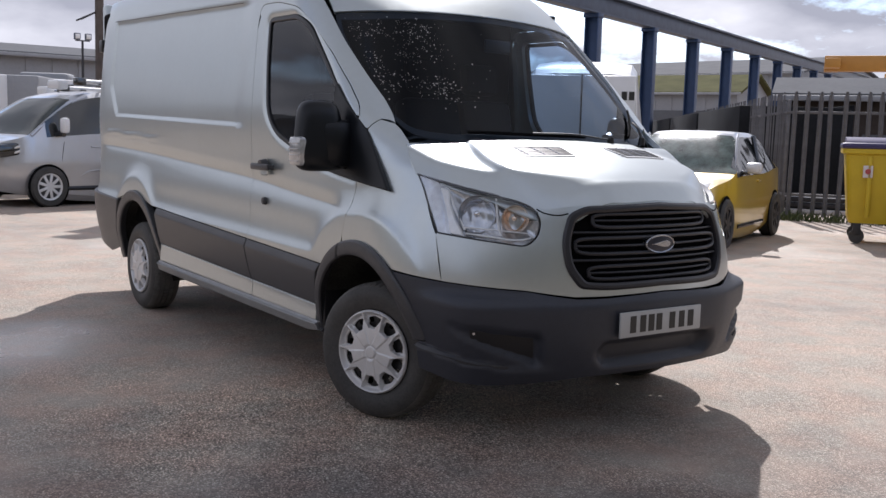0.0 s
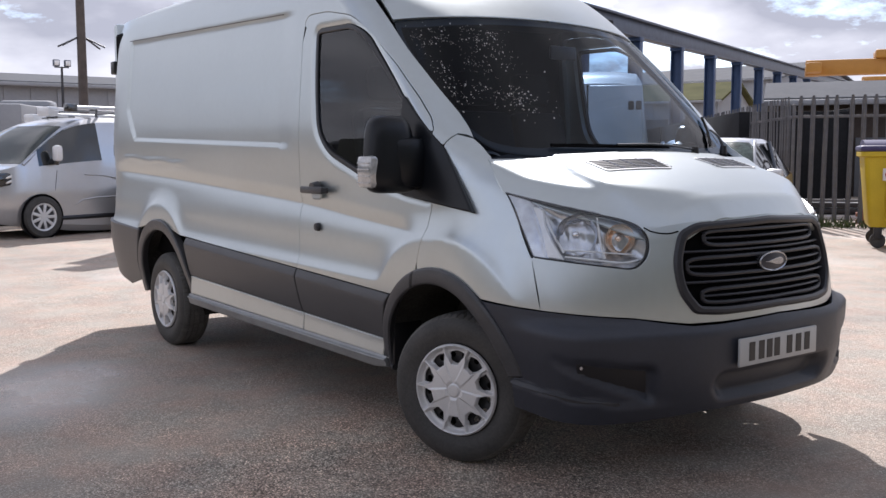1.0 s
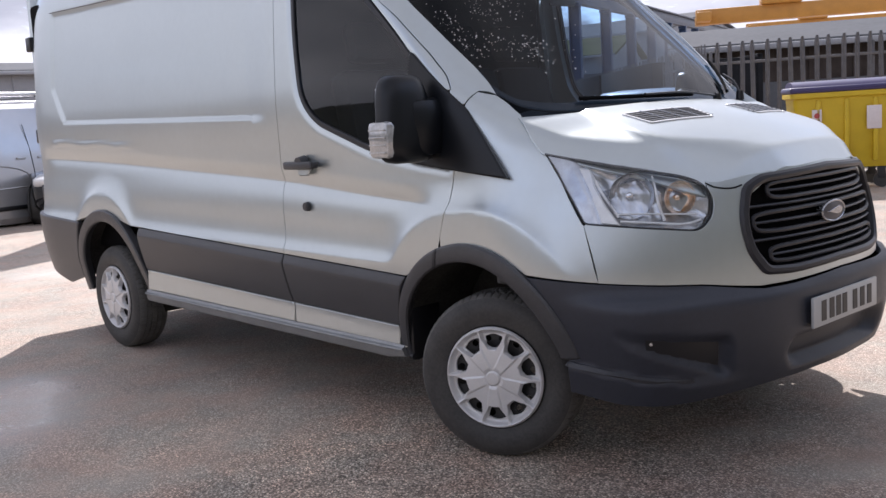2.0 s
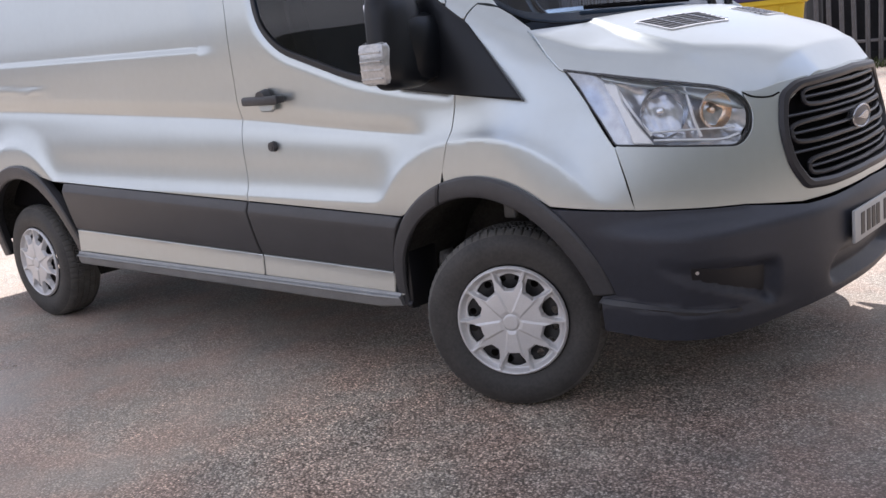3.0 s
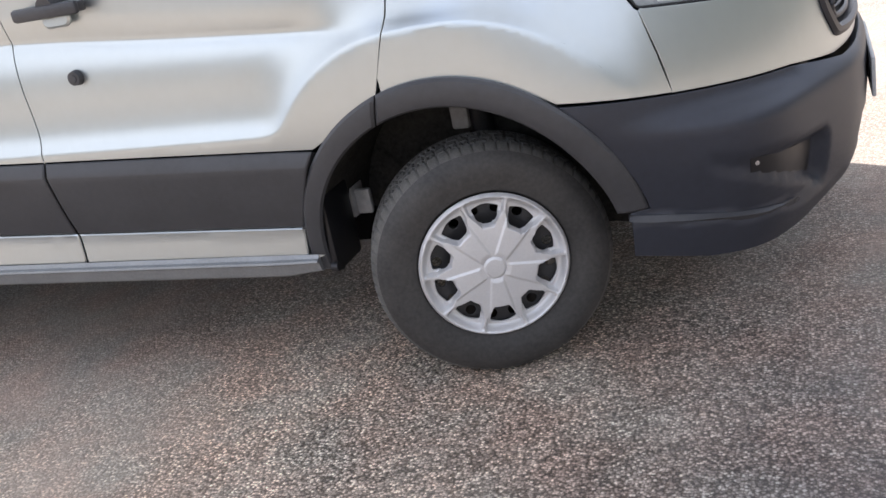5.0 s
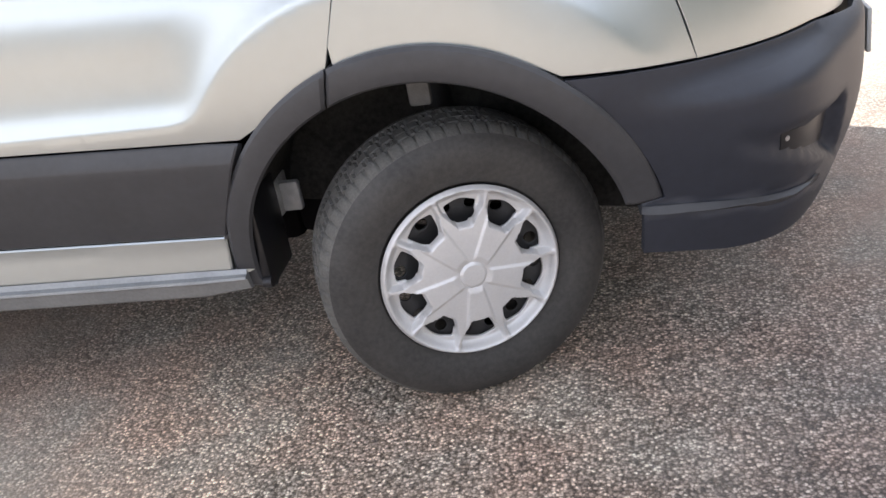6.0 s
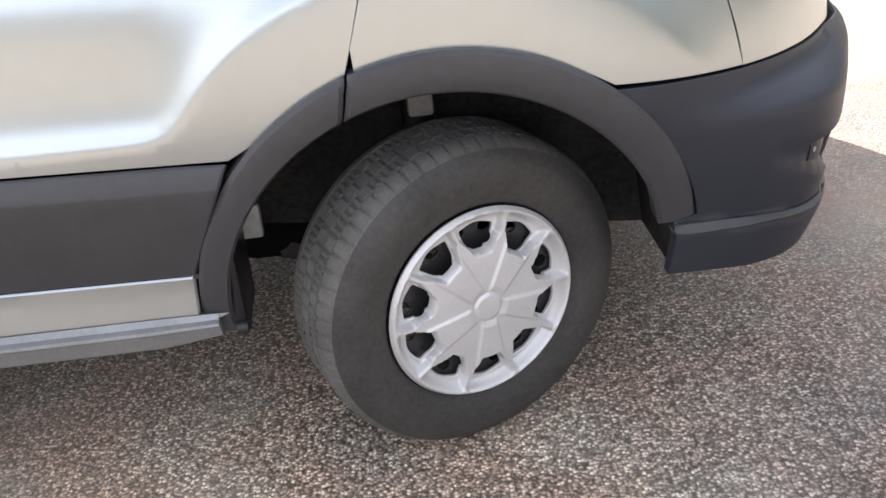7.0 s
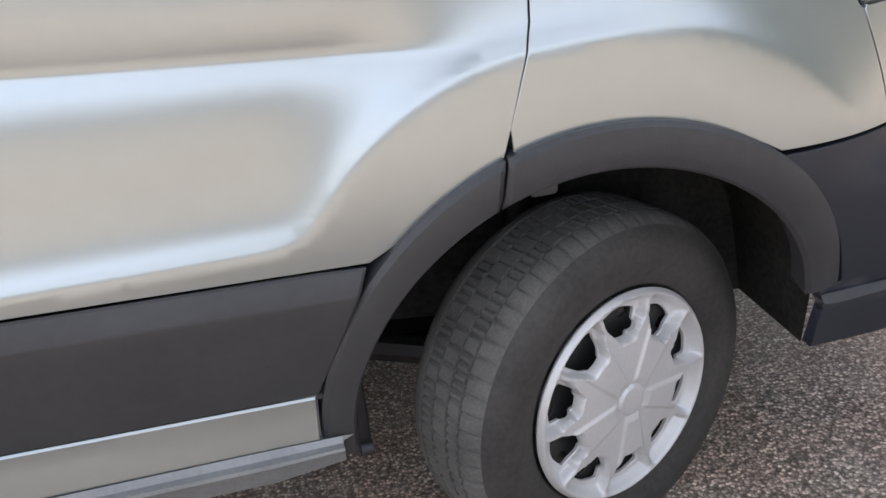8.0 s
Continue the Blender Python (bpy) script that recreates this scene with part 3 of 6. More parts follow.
def build_van_body():
    # cargo side with the roof rail, the frame round the door and the windscreen pillar
    rear_arch = arc(RARCH, 134, 42, 14)
    outline = ([(REAR + 0.03, 0.80), (-3.62, 0.80)] + [p for p in rear_arch if p[1] > clad_top(p[0]) + 0.01]
               + [(-2.83, clad_top(-2.83)), (-2.0, clad_top(-2.0)), (-1.24, clad_top(-1.24))] + DOOR_REAR + [p[:2] for p in rounded(DOOR_TOP, 0.03)[2:-2]]
               + [(-0.085, 1.37), (-0.035, 1.362), (-0.022, 1.41), (0.0, 1.405)]
               + catmull([(0.03, 1.39), (-0.11, 1.52), (-0.27, 1.665), (-0.43, 1.80), (-0.60, 1.945), (-0.78, 2.09), (-0.95, 2.22), (-1.10, 2.325)], 0.03)
               + [(REAR + 0.08, 2.325), (REAR + 0.03, 2.2)])
    right = panel("body_side", outline, side, SILVER, van, res=0.018, gap=0.0014, bev=0.0012, th=0.03, creases=FOLDS, label="silver painted cargo side with a sunk upper panel")
    mirrored(right, van)
    # front wing
    wing = ([(0.280, 0.745)] + [(x, arch_at(x)) for x in (0.25, 0.16, 0.05, -0.05, -0.148)] + [(-0.15, 0.86), (-0.105, 1.00), (-0.09, 1.12), (0.166, 1.091), (0.084, 1.190), (0.024, 1.262), (-0.022, 1.312)]
            + [(-0.035, 1.36), (-0.022, 1.408)] + [(0.03, 1.39), (0.075, 1.362), (0.115, 1.335), (0.15, 1.312), (0.20, 1.262), (0.285, 1.18)] + [(0.380, 1.055), (0.468, 0.925), (0.475, 0.92), (0.508, 0.82), (0.536, 0.722), (0.42, 0.732)])
    w = panel("front_wing", wing, side, SILVER, van, res=0.013, gap=0.0014, bev=0.0012, th=0.03, smooth=50, creases=FOLDS)
    mirrored(w, van)
    # bonnet
    edge = [(0.15, -0.855), (0.20, -0.875), (0.285, -0.889), (0.39, -0.845), (0.5, -0.785), (0.61, -0.705), (0.70, -0.632), (0.765, -0.562), (0.798, -0.515), (0.833, -0.455), (0.862, -0.36), (0.889, -0.20)]
    back = [(0.15, -0.855), (0.19, -0.65), (0.235, -0.35), (0.25, 0.0)]
    def flip(p):
        return [(x, -y) for x, y in p[::-1]]
    be, bb = catmull(edge + [(0.90, 0.0)], 0.03), catmull(back, 0.04)
    hb = be + flip(be)[1:] + [(x, -y) for x, y in bb][1:] + bb[::-1][1:-1]
    crest = [[(xc - 0.12 * y * y, y) for y in np.linspace(-0.66, 0.66, 67)] for xc in (0.820, 0.828, 0.836, 0.844)]
    panel("bonnet", hb, hood, SILVER, van, res=0.014, gap=0.0018, bev=0.002, th=0.012, creases=crest)
    # nose panel round the lamps and the grille
    lamp = headlamp_outline()
    gr = grille_outline()
    low = [(0.442, 0.722), (0.70, 0.707), (0.85, 0.70), (1.0, 0.682), (1.09, 0.672), (1.25, 0.672), (math.pi / 2, 0.68)]
    m2 = lambda p: [(math.pi - a, z) for a, z in p[::-1]]
    left = [(1.12, 1.057), (1.0, 1.042), (0.955, 1.047)] + [(a + 0.0022, z - 0.002) for a, z in lamp[::-1] if z < 1.036 and a > 0.47] + [(0.462, 0.919)] + [(0.452, 0.82)] + low
    outline = left + m2(left)[1:] + [(math.pi / 2, 1.082)]
    flipl = lambda p: [(math.pi - a, z) for a, z in p]
    panel("nose_panel", outline, nose, SILVER, van, res=0.022, gap=0.0008, bev=0.0012, th=0.010, holes=[gr])
    # shut line between bonnet and nose, from each lamp to the grille
    for s in (1, -1):
        line = [nose(p, z) for p, z in catmull([(0.950, 1.040), (0.975, 1.026), (1.02, 1.017), (1.06, 1.017), (1.09, 1.024)], 0.02)]
        v, fc = sweep([(x + 0.001, s * (y - 0.0005), z) for x, y, z in line], 0.0030, 6)
        mesh_object("shut_line", v, fc, MATT, van)
    # panel over the windscreen, and the roof
    head = [(0.50, 1.955), (0.52, 2.08), (0.60, 2.20), (0.70, 2.335)]
    top_line = [(0.78 + 0.1 * k, 1.958 + 0.030 * math.sin(math.pi * (0.28 + 0.1 * k) / (math.pi - 1.0))) for k in range(9)]
    outline = head[::-1] + top_line + flipl(top_line)[::-1] + flipl(head)
    panel("header_panel", outline, lambda p, z: nose(p, z), SILVER, van, res=0.04, th=0.02, gap=0.001)
    verts, faces = [], []
    nx, ny = 40, 24
    for i in range(nx + 1):
        x = REAR + 0.05 + (-0.93 - REAR - 0.05) * i / nx
        for j in range(ny + 1):
            v = -1 + 2 * j / ny
            w = half_width(x, 2.32) - 0.002
            crown = 0.16 * (1 - abs(v) ** 3.2) * step(-0.90, -1.9, x) ** 0.7 * step(REAR, REAR + 0.35, x) ** 0.5
            rib = 0.006 * (1 if int((abs(v) * 7) % 2) else 0) * (abs(v) < 0.8)
            verts.append((x, v * w, 2.318 + crown + rib))
    for i in range(nx):
        for j in range(ny):
            a = i * (ny + 1) + j
            faces.append((a, a + ny + 1, a + ny + 2, a + 1))
    mesh_object("roof", verts, faces, SILVER, van, "silver ribbed roof skin")
    # drip strips over the sunk panel, door hinges at the back
    for s in (-1, 1):
        v, fc = sweep([(x, s * (half_width(x, z) + 0.001), z) for x, z in [(-3.93 + 2.43 * k / 24, 2.153 - 0.083 * k / 24) for k in range(25)]], 0.0026, 6)
        mesh_object("drip_strip", v, fc, BLACK, van)
        for z in (0.95, 1.36, 2.0):
            part("door_hinge", box_mesh(REAR - 0.035, REAR + 0.05, s * 0.855 - 0.02, s * 0.855 + 0.02, z - 0.05, z + 0.05, 0.01), BLACK, van)
    # rear doors
    bm = box_mesh(REAR - 0.02, REAR + 0.06, -0.85, -0.004, 0.62, 2.34, 0.03)
    d = part("rear_door", bm, SILVER, van)
    mirrored(d, van)


def headlamp_outline():
    return rounded([(0.450, 1.172, 0.004), (0.446, 1.06, 0.05), (0.466, 0.925, 0.012), (0.69, 0.902, 0.01), (0.885, 0.882, 0.05), (0.945, 0.93, 0.04), (0.965, 0.985, 0.03), (0.945, 1.045, 0.05), (0.88, 1.072, 0.03), (0.65, 1.122, 0.02)], 0.01)


def grille_outline():
    h = [(math.pi / 2, 1.068, 0.0), (1.17, 1.052, 0.03), (1.09, 1.02, 0.03), (1.045, 0.90, 0.05), (1.055, 0.79, 0.04), (1.115, 0.71, 0.025), (1.25, 0.70, 0.05), (math.pi / 2, 0.706, 0.0)]
    return rounded(h + [(math.pi - a, z, r) for a, z, r in h[-2:0:-1]], 0.02)


def build_door(m):
    door = new("front_door")
    door.parent = van
    door["label"] = "silver cab door with dark window"
    front_arch = [(x, arch_at(x)) for x in (-0.16, -0.22, -0.28, -0.33)]
    outline = ([(-1.24, clad_top(-1.24))] + DOOR_REAR + [p[:2] for p in rounded(DOOR_TOP, 0.03)] + DOOR_FRONT + front_arch + [(-0.372, 0.693), (-0.8, clad_top(-0.8))])
    win = rounded([(-1.135, 1.955, 0.05), (-1.12, 1.70, 0.2), (-1.075, 1.435, 0.08), (-0.96, 1.325, 0.10), (-0.57, 1.195, 0.08), (-0.30, 1.150, 0.02), (-0.118, 1.130, 0.01), (-0.118, 1.385, 0.02), (-0.41, 1.675, 0.1), (-0.66, 1.895, 0.10), (-0.80, 1.95, 0.05)], 0.05)
    ring = resample(win, 0.03)
    nxt = np.roll(ring, -1, 0)
    def door_surface(x, z):
        a = side(x, z)
        if z < 1.08:
            return a
        q = np.array((x, z))
        t = np.clip(((q - ring) * (nxt - ring)).sum(1) / ((nxt - ring) ** 2).sum(1), 0, 1)
        d = math.sqrt((((ring + (nxt - ring) * t[:, None]) - q) ** 2).sum(1).min())
        return (a[0], a[1] + 0.012 * max(0.0, 1 - d / 0.034) ** 1.5, a[2])
    skin = panel("door_skin", outline, door_surface, SILVER, door, res=0.0135, gap=0.0014, bev=0.0012, th=0.035, holes=[win], creases=FOLDS)
    seal = panel("window_seal", win, plain_side, BLACK, door, off=-0.006, th=0.02, gap=-0.001, bev=0.004, res=0.03, holes=[inset(resample(win, 0.02), 0.022)])
    glass = panel("window_pane", inset(resample(win, 0.03), 0.018), plain_side, SIDEGLASS, door, off=-0.016, th=0.004, bev=0.0005, res=0.06)
    glass.visible_shadow = False
    # quarter panel that carries the mirror
    tri = rounded([(-0.36, 1.155, 0.004), (0.185, 1.086, 0.008), (0.04, 1.272, 0.02), (-0.02, 1.348, 0.02), (-0.085, 1.402, 0.01), (-0.30, 1.585, 0.02)], 0.01)
    quarter = panel("quarter_panel", tri, plain_side, GLOSSBLACK, door, off=0.006, th=0.03, gap=0.0, bev=0.006, res=0.03)
    # handle: a low cup and a grip with a round key hump
    y0 = -half_width(-1.05, 1.145) + 0.004
    cup = panel("handle_cup", rounded([(-1.10, 1.096), (-1.005, 1.096), (-1.005, 1.15), (-1.10, 1.15)], 0.03), plain_side, SILVER, door, off=0.001, th=0.01, gap=0, bev=0.006, res=0.015)
    bm = bmesh.new()
    add_box(bm, -1.170, -0.950, y0 - 0.036, y0 - 0.014, 1.126, 1.162, 0.010)
    for x in (-1.155, -0.965):
        add_box(bm, x - 0.015, x + 0.015, y0 - 0.02, y0 + 0.01, 1.130, 1.158, 0.006)
    add_cyl(bm, (-1.055, y0 + 0.01, 1.156), (-1.055, y0 - 0.028, 1.153), 0.033, 0.028, 24)
    grip = part("door_handle", bm, PLASTIC, door, "dark grey grip handle")
    bm = bmesh.new()
    yl = -half_width(-1.04, 0.965) + 0.016
    add_cyl(bm, (-1.05, yl + 0.01, 0.957), (-1.05, yl - 0.008, 0.957), 0.022, 0.019, 24)
    add_cyl(bm, (-1.05, yl - 0.008, 0.957), (-1.05, yl - 0.011, 0.957), 0.011, 0.010, 16)
    lock = part("door_lock", bm, PLASTIC, door)
    if m:
        left = new("front_door")
        left.parent = van
        left["label"] = "silver cab door with dark window"
        for o in (skin, seal, glass, quarter, cup, grip, lock):
            k = mirrored(o, left)
            k.visible_shadow = o.visible_shadow


def build_windscreen():
    h = catmull([(0.52, 1.955), (0.478, 1.87), (0.468, 1.78), (0.478, 1.65), (0.50, 1.52), (0.56, 1.42), (0.66, 1.35), (0.80, 1.325)], 0.04)
    low = [(0.95, 1.318), (1.2, 1.325), (math.pi / 2, 1.33)]
    top = [(math.pi / 2, 1.995), (1.2, 1.988), (0.9, 1.972), (0.7, 1.958)]
    f = lambda p: [(math.pi - a, z) for a, z in p]
    left = [tuple(p) for p in h] + low
    outline = left + f(left)[::-1][1:] + f(top)[::-1][:-1] + top
    ws = panel("windscreen", outline, screen, GLASS, van, off=-0.004, th=0.005, gap=0.001, bev=0.0005, res=0.05, label="raindrop-spotted windscreen")
    ws.visible_shadow = False
    o = resample(outline, 0.03)
    panel("windscreen_border", outline, screen, BLACK, van, off=-0.010, th=0.004, gap=0.0, bev=0.001, res=0.04, holes=[inset(o, 0.035)])
    # black cowl under the wipers
    verts, faces = [], []
    for i in range(31):
        y = -0.86 + 1.72 * i / 30
        xb = 0.235 - 0.12 * (abs(y) / 0.86) ** 2.2
        verts += [(xb + 0.08, y, hood(xb + 0.08, y)[2] - 0.03), (xb - 0.05, y, hood(xb, y)[2] - 0.02), (xb - 0.14, y, hood(xb, y)[2] - 0.06)]
        if i:
            a = 3 * i
            faces += [(a - 3, a, a + 1, a - 2), (a - 2, a + 1, a + 2, a - 1)]
    mesh_object("cowl", verts, faces, BLACK, van)
    # wipers
    for (p0, z0), (p1, z1), (pb, zb) in (((1.78, 1.345), (1.02, 1.352), (1.95, 1.318)), ((2.20, 1.352), (2.50, 1.50), (2.30, 1.325))):
        w = new("wiper")
        w.parent = van
        def on(p, z, o):
            return Vector(screen(p, z)) + Vector((0.7, 0, 0.72)) * o
        base = on(pb, zb, 0.03)
        mid = on(p0 * 0.5 + p1 * 0.5, z0 * 0.5 + z1 * 0.5 - 0.006, 0.028)
        v, fc = sweep(catmull([base, base * 0.5 + mid * 0.5 + Vector((0.01, 0, 0.012)), mid], 0.03), 0.008, 8, 0.6)
        mesh_object("wiper_arm", v, fc, BLACK, w)
        v, fc = sweep([on(p0 + (p1 - p0) * t, z0 + (z1 - z0) * t, 0.010) for t in np.linspace(0.0, 1.0, 14)], 0.007, 6, 1.3)
        mesh_object("wiper_blade", v, fc, MATT, w)
        bm = bmesh.new()
        add_cyl(bm, base - Vector((0, 0, 0.03)), base + Vector((0, 0, 0.012)), 0.02, 0.016, 14)
        part("pivot_cap", bm, BLACK, w)
    # vents on the bonnet
    for s in (-1, 1):
        ve = new("bonnet_vent")
        ve.parent = van
        q = [(0.345, -0.50), (0.405, -0.135), (0.545, -0.165), (0.485, -0.50)]
        ol = rounded([(x, -s * y) for x, y in q], 0.02)
        panel("surround", ol, hood, TRIM, ve, off=0.0045, th=0.008, gap=0.0, bev=0.0015, res=0.02, holes=[inset(resample(ol, 0.02), 0.010)])
        panel("mesh", inset(resample(ol, 0.02), 0.009), hood, BLACK, ve, off=0.003, th=0.004, gap=0.0, bev=0.0005, res=0.02)
        def on_hood(x, y, lift):
            return (x, y, hood(x, y)[2] + lift)
        for k in range(6):
            u = (k + 0.5) / 6
            pts = [on_hood(0.352 + 0.060 * t + (0.128 - 0.005 * t) * u, s * (0.487 - 0.335 * t), 0.0034) for t in np.linspace(0, 1, 8)]
            v, fc = sweep(pts, 0.004, 6, 0.5)
            mesh_object("louvre", v, fc, BUMPER, ve)
        for k in range(3):
            t = (k + 1) / 4
            pts = [on_hood(0.352 + 0.060 * t + 0.126 * u, s * (0.487 - 0.335 * t), 0.0040) for u in np.linspace(0, 1, 6)]
            v, fc = sweep(pts, 0.004, 6, 0.5)
            mesh_object("divider", v, fc, GREYCHROME, ve)


def bumper_end(z):
    """Where the bumper meets the outer edge of the front wheel arch."""
    x = ARCH[0] + ARCH[2] * math.sqrt(1 - ((z - ARCH[1]) / ARCH[3]) ** 2) - 0.003
    xa = tab(BEND, z)
    return (math.asin((x - xa) / (tab(NOSE, z) - xa)), z)


def build_front():
    # dark bumper in one moulding, with the lower lip set back
    def bumper(p, z):
        x, y, zz = nose(p, z)
        c = abs(p - math.pi / 2)
        out = step(0.690, 0.640, z) * (0.038 * step(1.40, 0.95, c) * (0.45 + 0.55 * step(0.15, 0.5, c)) + 0.044 * math.exp(-((c - 0.95) / 0.20) ** 2)) + 0.005 * step(0.75, 0.68, z)
        lipz = 0.432 - 0.06 * step(0.1, 0.9, p if p < math.pi / 2 else math.pi - p)
        out += 0.018 * step(lipz + 0.003, lipz - 0.004, z) * step(0.5, 0.8, c)
        # wedge-shaped fog lamp recess that deepens towards the plate
        u = (1.12 - c) / 0.45
        fz = abs(z - 0.548 + 0.098 * u) / (0.010 + 0.050 * max(0.0, min(1.0, u)))
        out -= (0.004 + 0.034 * max(0.0, min(1.0, u))) * step(1.32, 0.82, fz) * step(0.0, 0.12, u) * step(1.05, 0.96, u)
        ix, iz = c / 0.37, (z - 0.425) / 0.055
        d = max(abs(ix), abs(iz)) * 0.7 + 0.3 * math.hypot(ix, iz)
        out -= 0.06 * step(1.12, 0.9, d)
        n = Vector((math.sin(p) * tab(HALF, z), -math.cos(p) * 0.8, 0)).normalized()
        return (x + n.x * out, y + n.y * out, zz)
    f = lambda p: [(math.pi - a, z) for a, z in p[::-1]]
    left = ([(math.pi / 2, 0.678), (1.25, 0.668), (1.09, 0.668), (1.0, 0.678), (0.85, 0.697), (0.70, 0.704), (0.44, 0.719), bumper_end(0.738)]
            + [bumper_end(z) for z in (0.70, 0.66, 0.62, 0.58, 0.54, 0.50, 0.47, 0.447)] + [ (0.252, 0.440), (0.256, 0.38), (0.262, 0.322)] + [(0.48, 0.298), (0.67, 0.294), (0.85, 0.300), (1.0, 0.312), (1.15, 0.325), (1.4, 0.325), (math.pi / 2, 0.325)])
    panel("bumper", left + f(left)[1:-1], bumper, BUMPER, van, res=0.017, th=0.022, gap=0.0003, bev=0.0015, label="dark grey moulded front bumper")
    for s in (-1, 1):
        strip = [(0.245, 0.432), (0.36, 0.422), (0.48, 0.409), (0.62, 0.393), (0.76, 0.380), (0.76, 0.376), (0.62, 0.386), (0.48, 0.401), (0.36, 0.413), (0.245, 0.423)]
        panel("bumper_lip", strip if s < 0 else f(strip), bumper, PLASTIC, van, off=0.010, th=0.02, gap=0.0, bev=0.004, res=0.02)
        # black insert paints the recess's shade; the plastic itself is the bumper's
        hole = [(1.12 - 0.45 * u, 0.548 - 0.098 * u + k * 0.78 * (0.010 + 0.050 * u)) for k, us in ((1, (0.30, 0.5, 0.75, 0.94)), (-1, (0.94, 0.75, 0.5, 0.30))) for u in us]
        fog = panel("fog_blank", [(math.pi / 2 + s * a, z) for a, z in (hole if s < 0 else hole[::-1])], bumper, BLACK, van, off=0.002, th=0.006, gap=0.0, bev=0.001, res=0.02)
        c = Vector(bumper(math.pi / 2 + s * 0.965, 0.520))
        n = Vector((math.cos(0.965), s * math.sin(0.965), 0))
        bm = bmesh.new()
        add_cyl(bm, c - n * 0.006, c + n * 0.003, 0.008, 0.006, 16)
        part("fog_lens", bm, GREYCHROME, fog, "small clear lens")
    # grille: rim, dark back and three looped bars
    g = new("grille")
    g.parent = van
    g["label"] = "dark grey grille with looped bars"
    ol = resample(grille_outline(), 0.02)
    def pushed(d):
        return lambda p, z: tuple(np.array(nose(p, z)) - np.array((d, 0, 0)))
    panel("rim", ol, nose, GRILLEDARK, g, off=0.012, th=0.07, gap=-0.002, bev=0.010, res=0.02, holes=[[(math.pi / 2 + (p - math.pi / 2) * 0.935, 0.886 + (z - 0.886) * 0.86) for p, z in ol]])
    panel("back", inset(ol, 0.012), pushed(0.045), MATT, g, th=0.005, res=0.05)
    def loop(z0, z1, w):
        pts = []
        hh = (z1 - z0) / 2
        for k in range(60):
            t = 2 * math.pi * k / 60
            c, s_ = math.cos(t), math.sin(t)
            u = w * math.copysign(abs(c) ** 0.22, c)
            v = (z0 + z1) / 2 + hh * math.copysign(abs(s_) ** 0.5, s_)
            x, y, z = nose(math.pi / 2 + u, v)
            pts.append((x - 0.012, y, z))
        return sweep(pts, 0.0085, 8, 1.0, closed=True)
    for z0, z1, w in ((0.965, 1.022, 0.36), (0.853, 0.920, 0.455), (0.745, 0.800, 0.40)):
        v, fc = loop(z0, z1, w)
        mesh_object("bar_loop", v, fc, GRILLEDARK, g)
    for z, w in ((0.993, 0.35), (0.943, 0.47), (0.886, 0.45), (0.826, 0.47), (0.772, 0.39)):
        v, fc = sweep([(nose(math.pi / 2 + w * t, z)[0] - 0.02, nose(math.pi / 2 + w * t, z)[1], z) for t in np.linspace(-1, 1, 15)], 0.010, 8, 0.6)
        mesh_object("bar", v, fc, GRILLEDARK, g)
    # oval badge as a plain shape
    bd = new("badge")
    bd.parent = van
    x0 = nose(math.pi / 2, 0.888)[0] - 0.012
    def ovl(a, b, n=36):
        return [(a * math.cos(2 * math.pi * k / n), 0.888 + b * math.sin(2 * math.pi * k / n)) for k in range(n)]
    dome = lambda y, z: (x0 + 0.014 - 0.9 * y * y - 2.5 * (z - 0.888) ** 2, y, z)
    panel("badge_rim", ovl(0.092, 0.041), dome, GREYCHROME, bd, off=0.004, th=0.03, gap=0, bev=0.004, res=0.012, holes=[ovl(0.083, 0.034)])
    panel("badge_face", ovl(0.084, 0.036), dome, BADGEBLUE, bd, off=0.0, th=0.02, gap=0, bev=0.001, res=0.015)
    panel("badge_mark", [(0.060 * math.cos(t), 0.888 + 0.011 * math.sin(t) + 0.006 * math.sin(2 * t)) for t in np.linspace(0, 2 * math.pi, 25)[:-1]], dome, GREYCHROME, bd, off=0.003, th=0.006, gap=0, bev=0.001, res=0.01)
    # number plate with plain bars for the characters
    np_ = new("number_plate")
    np_.parent = van
    xp = 0.998
    part("plate", box_mesh(xp - 0.012, xp, -0.292, 0.222, 0.497, 0.608, 0.004), WHITE, np_)
    for y in (-0.217, -0.156, -0.104, -0.054, 0.030, 0.092, 0.152):
        part("plate_bar", box_mesh(xp + 0.0005, xp + 0.002, y - 0.018, y + 0.018, 0.516, 0.590), INK, np_)


